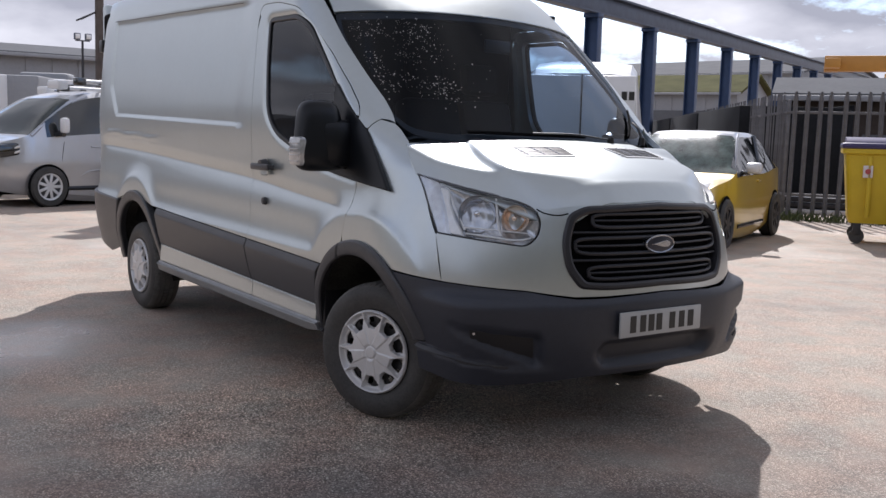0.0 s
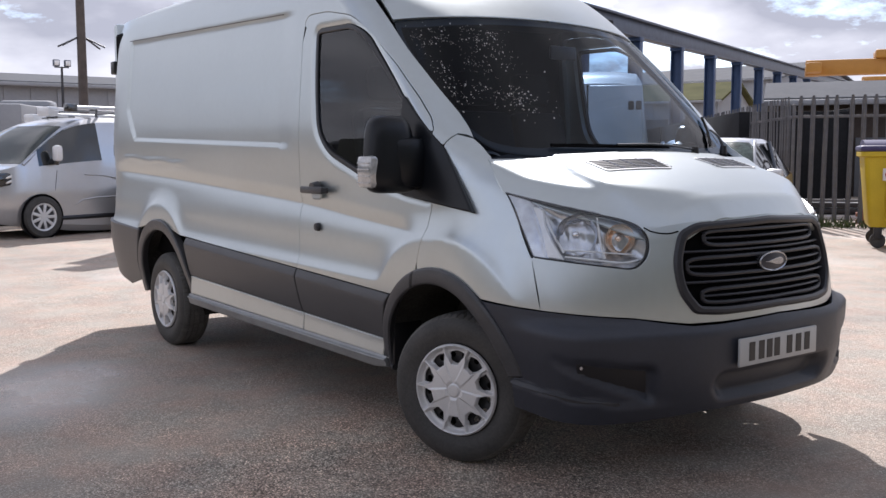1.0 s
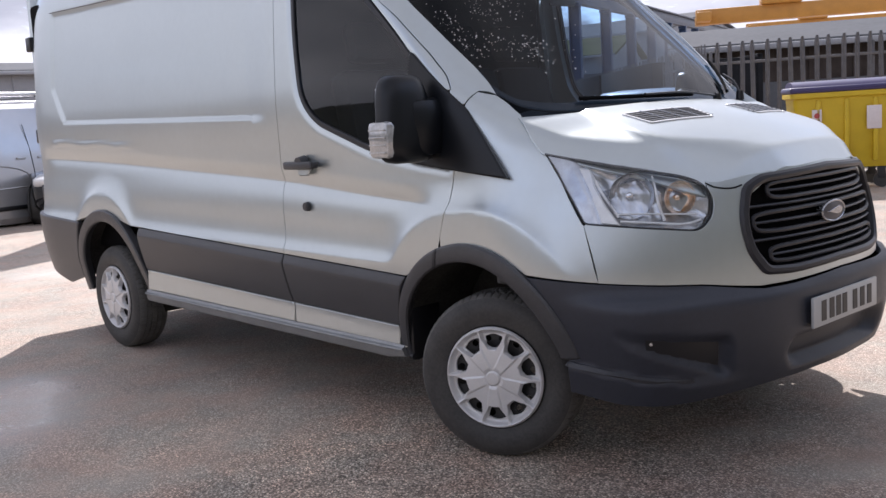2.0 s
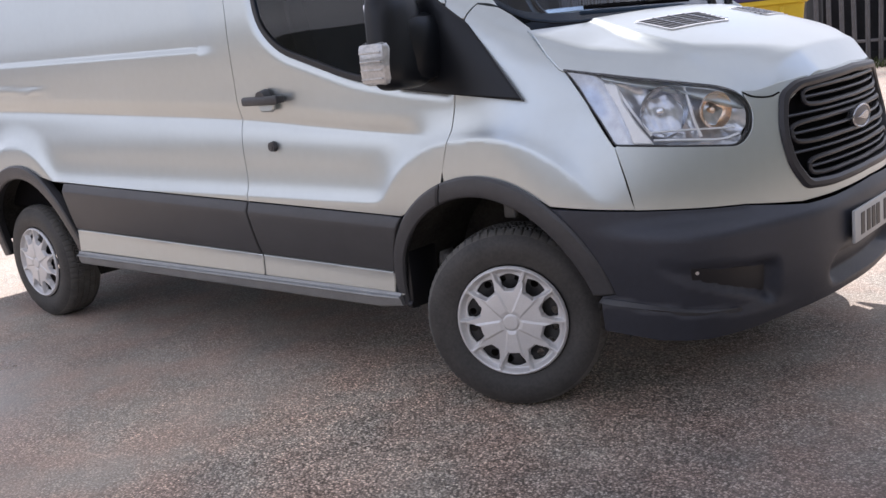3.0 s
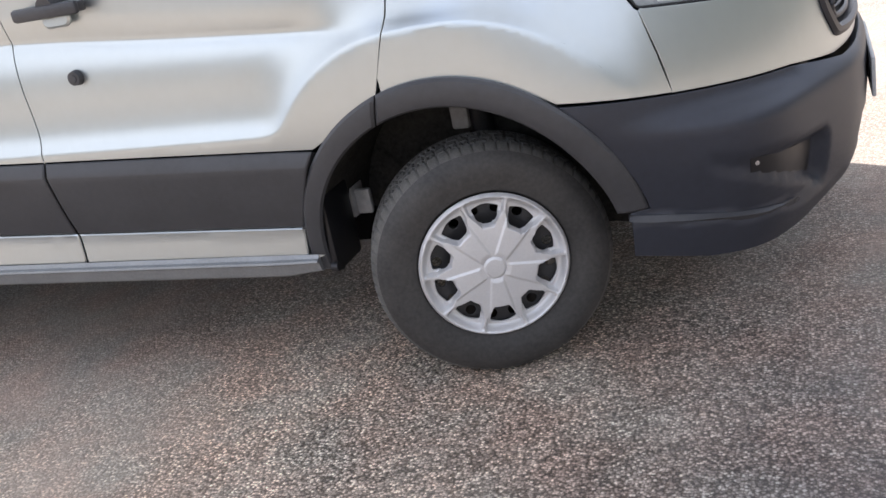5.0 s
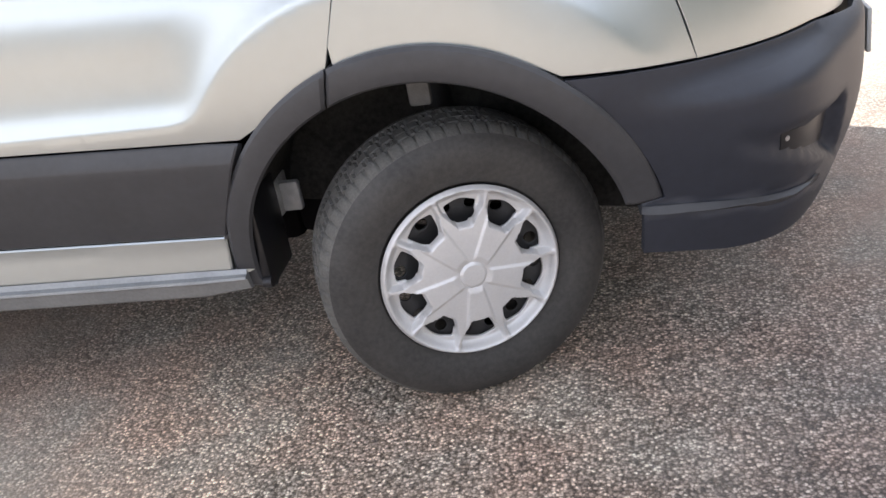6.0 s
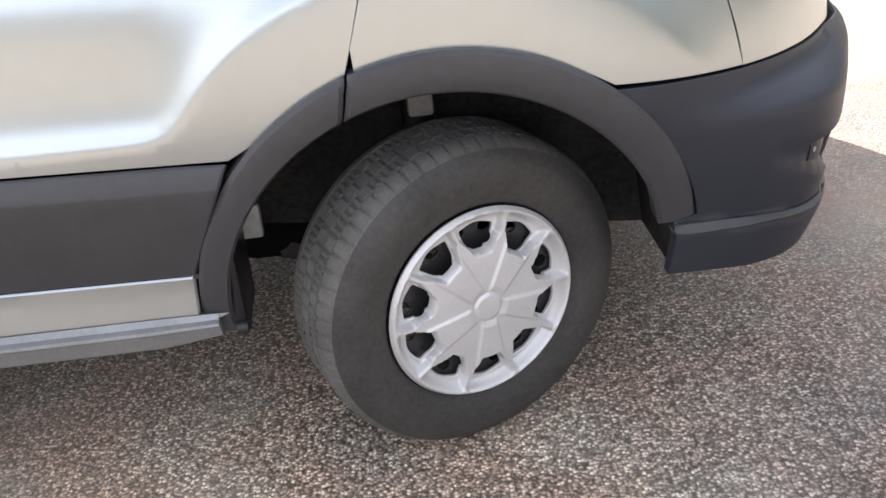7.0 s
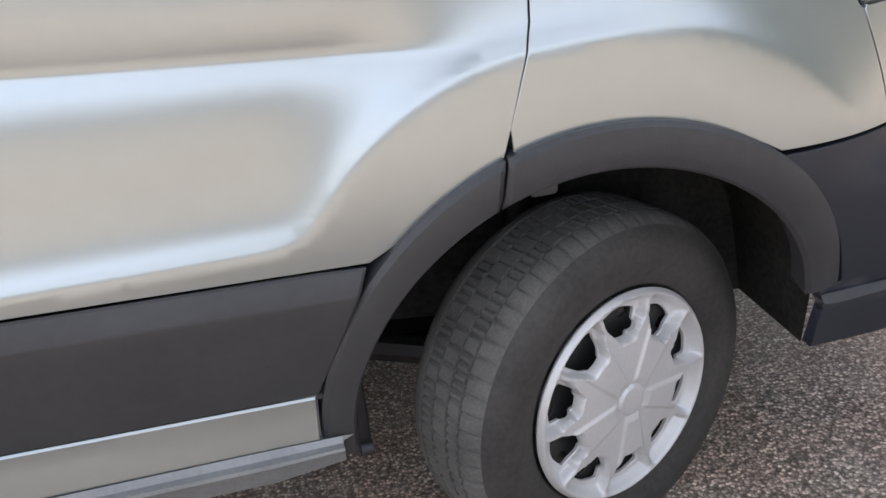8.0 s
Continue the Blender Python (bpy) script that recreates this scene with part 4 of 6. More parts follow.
def build_headlamp():
    lamp = new("headlamp")
    lamp.parent = van
    lamp["label"] = "clear headlamp with chrome reflectors and amber bulb"
    ol = resample(headlamp_outline(), 0.02)
    parts = []
    def deep(p, z):
        a = np.array(nose(p, z))
        n = np.array((math.sin(p), -math.cos(p), 0.0))
        edge = min(step(0.51, 0.62, p), step(0.975, 0.90, p), step(0.885, 0.93, z), step(1.21 - 0.12 * (p - 0.2), 1.06 - 0.02 * p, z))
        ribs = (0.004 * math.sin(95 * p) + 0.003 * math.sin(70 * z + 12 * p)) * edge
        return tuple(a - n * (0.012 + 0.050 * edge + ribs))
    parts.append(panel("lamp_cheek", rounded([(0.452, 1.150), (0.449, 1.06), (0.470, 0.932), (0.602, 0.915), (0.570, 0.99), (0.560, 1.06), (0.575, 1.115)], 0.012), nose, LAMPGREY, lamp, off=-0.016, th=0.03, gap=0.0, bev=0.006, res=0.02))
    parts.append(panel("lamp_housing", ol, deep, LAMPMID, lamp, th=0.01, gap=0.0, bev=0.001, res=0.012))
    parts.append(panel("lamp_lens", ol, nose, LENS, lamp, off=-0.001, th=0.006, gap=0.0015, bev=0.004, res=0.03))
    parts[-1].visible_shadow = False
    parts.append(panel("lamp_gasket", ol, nose, BLACK, lamp, off=-0.006, th=0.02, gap=-0.002, bev=0.001, res=0.02, holes=[inset(ol, 0.003)]))
    def bowl(p, z, r, depth, mat, name, out=0.0):
        c = Vector(nose(p, z))
        n = Vector((math.sin(p), -math.cos(p) * 0.6, 0)).normalized()
        prof = [(r * 1.01, 0.004), (r * 1.01, -0.001), (r, -0.001), (r * 0.93, 0.35 * depth), (r * 0.75, 0.7 * depth), (r * 0.45, 0.93 * depth), (r * 0.16, depth)]
        v, fc = lathe(prof, 32)
        q = (-n).to_track_quat("Y", "Z").to_matrix().to_4x4()
        m = Matrix.Translation(c - n * (0.030 - out)) @ q
        o = mesh_object(name, [m @ Vector(a) for a in v], fc, mat, lamp, smooth=50)
        parts.append(o)
        v, fc = lathe([(r * 0.16, depth), (r * 0.17, depth * 0.4), (r * 0.10, depth * 0.3), (0.0005, depth * 0.28)], 14)
        parts.append(mesh_object("bulb", [m @ Vector(a) for a in v], fc, AMBERCHROME if p > 0.8 else CHROME, lamp))
    bowl(0.682, 1.008, 0.080, 0.060, LAMPBLUE, "main_reflector")
    bowl(0.855, 0.995, 0.058, 0.045, AMBERCHROME, "indicator_reflector", 0.006)
    # stepped bezel between and below the reflectors
    for pts, r, flat in (([(0.60, 0.925), (0.72, 0.915), (0.84, 0.905), (0.91, 0.915)], 0.006, 0.8), ([(0.770, 0.92), (0.765, 0.98), (0.775, 1.075)], 0.005, 1.0), ([(0.56, 1.10), (0.57, 1.02), (0.60, 0.94)], 0.005, 1.0), ([(0.60, 0.950), (0.74, 0.945), (0.90, 0.935)], 0.004, 0.8)):
        path = []
        for p, z in catmull(pts, 0.02):
            a = Vector(nose(p, z))
            n = Vector((math.sin(p), -math.cos(p), 0))
            path.append(a - n * 0.035)
        v, fc = sweep(path, r, 8, flat)
        parts.append(mesh_object("bezel", v, fc, LAMPGREY, lamp))
    left = new("headlamp")
    left.parent = van
    left["label"] = lamp["label"]
    for o in parts:
        k = mirrored(o, left)
        k.visible_shadow = o.visible_shadow


def build_cladding():
    made = []
    lines = [(-0.375, -1.238, "door_cladding"), (-1.243, -2.725, "side_cladding")]
    for x0, x1, name in lines:
        n = 12
        xs = [x0 + (x1 - x0) * k / n for k in range(n + 1)]
        top = [(x, clad_top(x)) for x in xs]
        low = [(x, clad_low(x)) for x in xs[::-1]]
        if x0 > -1:
            top[0], low[-1] = (-0.375, 0.692), (-0.475, 0.469)
        def clad(x, z):
            a = side(x, z)
            t = clad_top(x) - z
            return (a[0], -half_width(x, z) - 0.002 - 0.021 * min(1.0, max(0.0, t / 0.042)) + 0.085 * max(0.0, t - 0.042), z)
        made.append(panel(name, top + low, clad, PLASTIC, van, th=0.03, gap=0.0015, bev=0.004, res=0.02, creases=[[(x1 + (x0 - x1) * k / 80, clad_top(x1 + (x0 - x1) * k / 80) - h) for k in range(81)] for h in (0.039, 0.045)]))
        # painted sill below
        top = [(x, clad_low(x)) for x in xs]
        low = [(x, sill_low(x)) for x in xs[::-1]]
        if x0 > -1:
            top[0], low[-1] = (-0.478, 0.468), (-0.485, 0.371)
        sill = lambda x, z: (x, -half_width(x, clad_low(x)) - 0.001 - 0.06 * (clad_low(x) - z) - 0.004 * step(clad_low(x) - 0.012, clad_low(x) - 0.003, z), z)
        made.append(panel("sill", top + low, sill, SILVER, van, th=0.03, gap=0.001, bev=0.004, res=0.02))
    # ledge and seam flange under the sill
    xs = [-0.452 - (2.72 - 0.452) * k / 20 for k in range(21)]
    prof = [(-0.012, 0.006), (-0.006, -0.006), (0.004, -0.010), (0.006, -0.016), (-0.002, -0.022), (-0.010, -0.055), (-0.018, -0.062), (-0.060, -0.062)]
    verts, faces = [], []
    for k, x in enumerate(xs):
        taper = 1.0 if k else 0.75
        verts += [(x, -sill_out(x, sill_low(x)) - o, sill_low(x) + h * taper) for o, h in prof]
        if k:
            a = len(prof) * k
            faces += [(a + i, a + i + 1, a + i + 1 - len(prof), a + i - len(prof)) for i in range(len(prof) - 1)]
    faces.append(tuple(range(len(prof)))[::-1])
    made.append(mesh_object("sill_rail", verts, faces, RAILGREY, van, "grey ledge and seam flange under the sill", smooth=25))
    # arches
    def proud(d):
        def s(x, z):
            r = math.hypot((x - ARCH[0]) / ARCH[2], (z - ARCH[1]) / ARCH[3])
            return (x, -half_width(x, z) - d - 0.010 * step(0.83, 0.90, r) + 0.004 * step(0.96, 1.0, r), z)
        return s
    lo = ARCH
    inner = (-0.020, 0.36, 0.405, 0.411)
    cut = -0.160
    ao = math.degrees(math.acos((cut - lo[0]) / lo[2]))
    ai = math.degrees(math.acos((cut - 0.014 - inner[0]) / inner[2]))
    o, i = arc(lo, 10.0, ao - 0.3, 26, 0.002), arc(inner, 11.5, ai - 0.3, 26)
    made.append(panel("wheel_arch", o + i[::-1], proud(0.011), PLASTIC, van, th=0.05, gap=0.0, bev=0.008, res=0.016))
    o, i = arc(lo, ao + 0.3, 180, 22, 0.002), arc(inner, ai + 0.3, 180, 22)
    made.append(panel("wheel_arch", o + [(-0.465, 0.335)] + [(-0.402, 0.325)] + i[::-1], proud(0.011), PLASTIC, van, th=0.05, gap=0.0, bev=0.008, res=0.016))
    def rproud(x, z):
        r = math.hypot((x - RARCH[0]) / RARCH[2], (z - RARCH[1]) / RARCH[3])
        return (x, -half_width(x, z) - 0.010 - 0.008 * step(0.83, 0.90, r), z)
    ri = (RARCH[0], RARCH[1], RARCH[2] - 0.07, RARCH[3] - 0.075)
    o, i = arc(RARCH, -4, 188, 40, 0.002), arc(ri, -4, 188, 40)
    made.append(panel("wheel_arch", o + i[::-1], rproud, PLASTIC, van, th=0.05, gap=0.0, bev=0.008, res=0.02))
    rear = [(RARCH[0] - 0.485, 0.42), (RARCH[0] - 0.47, 0.55), (RARCH[0] - 0.36, 0.80), (REAR + 0.03, 0.84), (REAR + 0.04, 0.62), (-4.28, 0.42), (-3.95, 0.36)]
    made.append(panel("rear_cladding", rear, lambda x, z: (x, -half_width(x, z) - 0.016, z), PLASTIC, van, th=0.03, gap=0.001, bev=0.008, res=0.025))
    for o in made:
        mirrored(o, van)
    part("rear_bumper", box_mesh(REAR - 0.06, REAR + 0.08, -0.86, 0.86, 0.40, 0.80, 0.05), PLASTIC, van)


BADGEBLUE = material("badge_blue", (0.012, 0.016, 0.032), rough=0.3, var=0.1, scale=20.0)
RAILGREY = material("sill_rail_grey", (0.30, 0.31, 0.315), rough=0.42, metal=0.45, var=0.25, scale=9.0)
LAMPGREY = material("lamp_housing", (0.84, 0.84, 0.83), rough=0.25, metal=0.25, var=0.12, scale=40.0)
LAMPMID = material("lamp_bowl", (0.70, 0.72, 0.75), rough=0.2, metal=0.7, var=0.35, scale=28.0)
GREYCHROME = material("dull_chrome", (0.42, 0.43, 0.45), rough=0.25, metal=0.9, var=0.2, scale=20.0)
LAMPBLUE = material("lamp_reflector", (0.50, 0.53, 0.59), rough=0.12, metal=0.95, var=0.35, scale=45.0)
AMBERCHROME = material("amber_reflector", (0.95, 0.86, 0.76), rough=0.22, metal=0.8, scale=32.0, color2=(0.90, 0.58, 0.34))


def build_underbody():
    # wheel housings, floor pan and the dark volume between
    for s in (-1, 1):
        for c, r in ((ARCH, 0.44), (RARCH, 0.45)):
            verts, faces = [], []
            # the front end of the liner runs down behind the bumper
            line = [(c[0] + r + 0.012, 0.275), (c[0] + r + 0.006, 0.33)] + [(c[0] + r * math.cos(radians(4 + 172 * k / 24)), c[1] + r * math.sin(radians(4 + 172 * k / 24))) for k in range(25)]
            n = len(line) - 1
            for lx, lz in line:
                for y in (half_width(lx, lz) - 0.03, 0.60):
                    verts.append((lx, s * y, lz))
            for k in range(n):
                faces.append((2 * k, 2 * k + 1, 2 * k + 3, 2 * k + 2) if s > 0 else (2 * k, 2 * k + 2, 2 * k + 3, 2 * k + 1))
            faces.append(tuple(2 * k + 1 for k in range(n + 1)))
            mesh_object("wheel_liner", verts, faces, LINER, van)
    # pan and tray hang low and black to darken the ground beneath
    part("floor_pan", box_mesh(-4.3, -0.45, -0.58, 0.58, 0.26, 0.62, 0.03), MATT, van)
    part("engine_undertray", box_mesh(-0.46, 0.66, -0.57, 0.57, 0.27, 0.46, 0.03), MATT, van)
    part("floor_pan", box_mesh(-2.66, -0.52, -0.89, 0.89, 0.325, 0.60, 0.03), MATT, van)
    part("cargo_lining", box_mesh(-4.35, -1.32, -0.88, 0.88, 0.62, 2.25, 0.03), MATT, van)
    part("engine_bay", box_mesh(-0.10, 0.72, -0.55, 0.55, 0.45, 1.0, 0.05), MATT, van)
    # exhaust and axle tubes
    v, f = sweep([(-3.0, 0.3, 0.28), (-2.0, 0.35, 0.27), (-0.8, 0.2, 0.27)], 0.04, 10)
    mesh_object("exhaust_pipe", v, f, STEEL, van)
    v, f = sweep([(-3.28, -0.8, 0.33), (-3.28, 0.8, 0.33)], 0.06, 12)
    mesh_object("rear_axle", v, f, STEEL, van)
    # suspension struts, with a pale cover that shows above the front tyre
    for s in (-1, 1):
        v, f = sweep([(-0.03, s * 0.62, 0.42), (-0.04, s * 0.62, 0.80)], 0.035, 12)
        mesh_object("strut", v, f, STEEL, van)
        part("strut_cover", box_mesh(-0.062, -0.012, s * 0.785 - 0.012, s * 0.785 + 0.012, 0.655, 0.76, 0.008), STRUTGREY, van, "pale grey strut bracket")
        v, f = sweep([(-0.45, s * 0.50, 0.30), (-0.05, s * 0.68, 0.27)], 0.03, 8)
        mesh_object("control_arm", v, f, STEEL, van)
        # pale chassis bracket that shows behind the tyre
        bm = bmesh.new()
        add_box(bm, -0.428, -0.378, s * 0.72 - 0.012, s * 0.72 + 0.012, 0.412, 0.488, 0.008)
        add_box(bm, -0.440, -0.424, s * 0.70 - 0.05, s * 0.70 + 0.03, 0.41, 0.50, 0.004)
        part("chassis_bracket", bm, BRACKETGREY, van, "pale grey chassis bracket")
    # flap behind the front wheel
    for s in (-1, 1):
        bm = box_mesh(-0.43, -0.405, s * 0.875 - 0.08, s * 0.875 + 0.08, 0.325, 0.55, 0.01)
        fl = part("mud_flap", bm, BLACK, van)
        bm = bmesh.new()
        add_cyl(bm, (-0.425, s * 0.955, 0.345), (-0.405, s * 0.955, 0.345), 0.012, 0.012, 12)
        part("flap_screw", bm, STEEL, fl)


LINER = material("wheel_liner_plastic", (0.020, 0.0197, 0.019), rough=0.85, spec=0.12, var=0.5, scale=6.0, color2=(0.060, 0.058, 0.054))
WHEELGREY = material("painted_steel_wheel", (0.05, 0.05, 0.052), rough=0.5, metal=0.3, var=0.3, scale=16.0)
BRACKETGREY = material("bracket_grey", (0.55, 0.55, 0.54), rough=0.5, metal=0.3, var=0.35, scale=40.0)
STRUTGREY = material("strut_grey", (0.20, 0.20, 0.20), rough=0.6, var=0.4, scale=30.0)


def build_wheel():
    """One wheel, outside towards -y, centred on its hub."""
    w = new("wheel")
    w.parent = van
    R = 0.323
    prof = [(0.194, 0.080), (0.204, 0.095), (0.234, 0.107), (0.270, 0.108), (0.292, 0.101), (0.307, 0.091)]
    low = R - 0.006
    tread = [(R - 0.0065, 0.080), (R - 0.0005, 0.064), (R, 0.0535), (low, 0.0525), (low, 0.0490), (R + 0.001, 0.0480), (R + 0.001, 0.0215), (low, 0.0205), (low, 0.0170), (R + 0.001, 0.0160)]
    line = [(r, -y) for r, y in prof + tread] + [(r, y) for r, y in (prof + tread)[::-1]]
    np_ = len(line)
    seg = 384
    def dip(i, k):
        j = min(i, np_ - 1 - i)
        if 6 <= j <= 8 and k % 6 == 0:
            return 0.005 if i < np_ // 2 else 0.0
        if j in (11, 12) and (k + (2 if i < np_ // 2 else 0)) % 6 in (0, 3) and k % 7:
            return 0.0055
        if j == 15 and k % 6 == 1:
            return 0.005
        if j in (2, 3) and (k // 3) % 2 == 0:
            return 0.0006
        return 0.0
    v, f = lathe(line, seg, dip)
    lo, hi = 5 * seg, (np_ - 6) * seg
    ty = mesh_object("tyre", v[:lo + seg], f[:lo], RUBBER, w, "black tyre with worn tread blocks", smooth=28)
    mesh_object("tread", v[lo:hi + seg], [tuple(i - lo for i in q) for q in f[lo:hi]], TREAD, ty, "dusty worn tread", smooth=28)
    mesh_object("inner_wall", v[hi:], [tuple(i - hi for i in q) for q in f[hi:]], RUBBER, ty, smooth=28)
    v, f = lathe([(0.194, 0.09), (0.184, 0.08), (0.18, -0.03), (0.184, -0.072), (0.198, -0.086)], 48)
    mesh_object("rim", v, [q[::-1] for q in f], STEEL, w)
    # pressed steel disc with round cooling holes behind the trim
    disc = [(0.182 * math.cos(2 * math.pi * k / 60), 0.182 * math.sin(2 * math.pi * k / 60)) for k in range(60)]
    cool = [[(0.150 * math.cos(a) + 0.014 * math.cos(t), 0.150 * math.sin(a) + 0.014 * math.sin(t)) for t in np.linspace(0, 2 * math.pi, 15)[:-1]] for a in np.linspace(0.2, 0.2 + 2 * math.pi, 17)[:-1]]
    panel("wheel_disc", disc, lambda u, q: (u, -0.060 - 0.012 * step(0.10, 0.15, math.hypot(u, q)), q), WHEELGREY, w, th=0.006, gap=0.0, bev=0.001, res=0.02, holes=cool)
    # wheel trim: ten sunk windows between ribs, five raised wedges from the hub, rolled outer rim
    turn = radians(17.5)
    def face(u, q):
        r = math.hypot(u, q)
        ang = math.atan2(q, u) - turn
        y = 0.107 + 0.011 * (1 - (r / 0.2) ** 2)
        s10 = abs(((ang / radians(36)) + 0.5) % 1.0 - 0.5) * 2          # 0 in a window's middle, 1 on a rib
        open_half = min(15.2, 7.6 + 210.0 * (r - 0.118)) + 2.0 * step(0.15, 0.12, r) * (int(math.floor(ang / radians(36) + 0.5)) % 2)
        y -= 0.021 * step(0.111, 0.119, r) * step(0.193, 0.172, r) * step(open_half + 1.9, open_half - 0.3, s10 * 18.0)
        a5 = ((ang - radians(36)) / radians(72) + 0.5) % 1.0 - 0.5
        side_off = abs(r * math.sin(a5 * radians(72)))
        w_half = 0.009 + 0.17 * r
        y += 0.0042 * step(w_half + 0.0030, w_half - 0.0010, side_off) * step(0.030, 0.045, r) * step(0.150, 0.125, r) * (abs(a5) < 0.4)
        y += 0.0035 * step(0.182, 0.190, r) - 0.009 * step(0.1915, 0.2005, r)
        y += 0.006 * step(0.031, 0.025, r) - 0.002 * step(0.033, 0.029, r)
        return (u, -y, q)
    ring = [(0.2 * math.cos(2 * math.pi * k / 120), 0.2 * math.sin(2 * math.pi * k / 120)) for k in range(120)]
    holes = []
    for k in range(10):
        a = turn + radians(36 * k)
        def pt(r, d):
            return (r * math.cos(a + radians(d)), r * math.sin(a + radians(d)))
        inner = 8.8 if k % 2 else 7.0
        holes.append(rounded([(*pt(0.1190, -inner), 0.005), (*pt(0.136, -11.8), 0.01), (*pt(0.163, -13.0), 0.006), (*pt(0.1725, 0), 0.02), (*pt(0.163, 13.0), 0.006), (*pt(0.136, 11.8), 0.01), (*pt(0.1190, inner), 0.005)], 0.005))
    panel("wheel_trim", ring, face, TRIM, w, th=0.007, gap=0.0, bev=0.0015, res=0.0029, holes=holes, label="silver plastic wheel trim with ten openings", smooth=50)
    return w


def place_wheels():
    steer = 22.3
    first = build_wheel()
    first.matrix_local = pose(0.0, -0.846, 0.3205, 0, 0, steer)
    spots = [pose(-3.28, -0.845, 0.3215, 0, 20, 0), pose(0.0, 0.846, 0.3205, 0, 0, 180 + steer), pose(-3.28, 0.845, 0.3215, 0, 0, 180)]
    for m in spots:
        w = first.copy()
        scene.collection.objects.link(w)
        w.matrix_local = m
        for o in first.children:
            c = o.copy()
            scene.collection.objects.link(c)
            c.parent = w
            for q in o.children:
                k = q.copy()
                scene.collection.objects.link(k)
                k.parent = c


def build_mirror():
    mi = new("door_mirror")
    mi.parent = van
    mi["label"] = "black door mirror with clear indicator"
    made = []
    # shell as a squared egg
    verts, faces = [], []
    nu, nv = 28, 18
    c = Vector((-0.205, -1.112, 1.322))
    for i in range(nv + 1):
        a = -math.pi / 2 + math.pi * i / nv
        for k in range(nu):
            t = 2 * math.pi * k / nu
            ex = lambda v, p: math.copysign(abs(v) ** p, v)
            x, y, z = ex(math.cos(a), 0.45) * ex(math.cos(t), 0.7), ex(math.cos(a), 0.45) * ex(math.sin(t), 0.6), ex(math.sin(a), 0.5)
            wide = 0.122 * (1 - 0.16 * z)
            xx = 0.075 * x * (1 if x > 0 else 0.35)
            verts.append(c + Vector((xx - 0.015 * z, wide * y, 0.165 * z)))
    for i in range(nv):
        for k in range(nu):
            k2 = (k + 1) % nu
            faces.append((i * nu + k, i * nu + k2, (i + 1) * nu + k2, (i + 1) * nu + k))
    made.append(mesh_object("shell", verts, faces, GLOSSBLACK, mi, smooth=60))
    made.append(part("arm", box_mesh(-0.225, -0.115, -1.13, -0.93, 1.170, 1.400, 0.05), GLOSSBLACK, mi))
    bm = bmesh.new()
    add_box(bm, -0.238, -0.229, -1.205, -1.03, 1.19, 1.44, 0.003)
    made.append(part("mirror_glass", bm, CHROME, mi))
    bm = bmesh.new()
    add_box(bm, -0.258, -0.140, -1.243, -1.185, 1.180, 1.320, 0.022)
    made.append(part("indicator", bm, LENSWHITE, mi, "clear ribbed indicator lens"))
    for k in range(4):
        made.append(part("lens_rib", box_mesh(-0.246, -0.152, -1.2455, -1.240, 1.200 + 0.028 * k, 1.206 + 0.028 * k, 0.0015), LENSWHITE, mi))
    left = new("door_mirror")
    left.parent = van
    left["label"] = "black door mirror with clear indicator"
    left.matrix_local = pose(-0.12, -0.10, -0.01)
    for o in made:
        mirrored(o, left)


LENSWHITE = material("indicator_lens", (0.50, 0.51, 0.51), rough=0.12, metal=0.3, var=0.35, scale=60.0, coat=0.8)


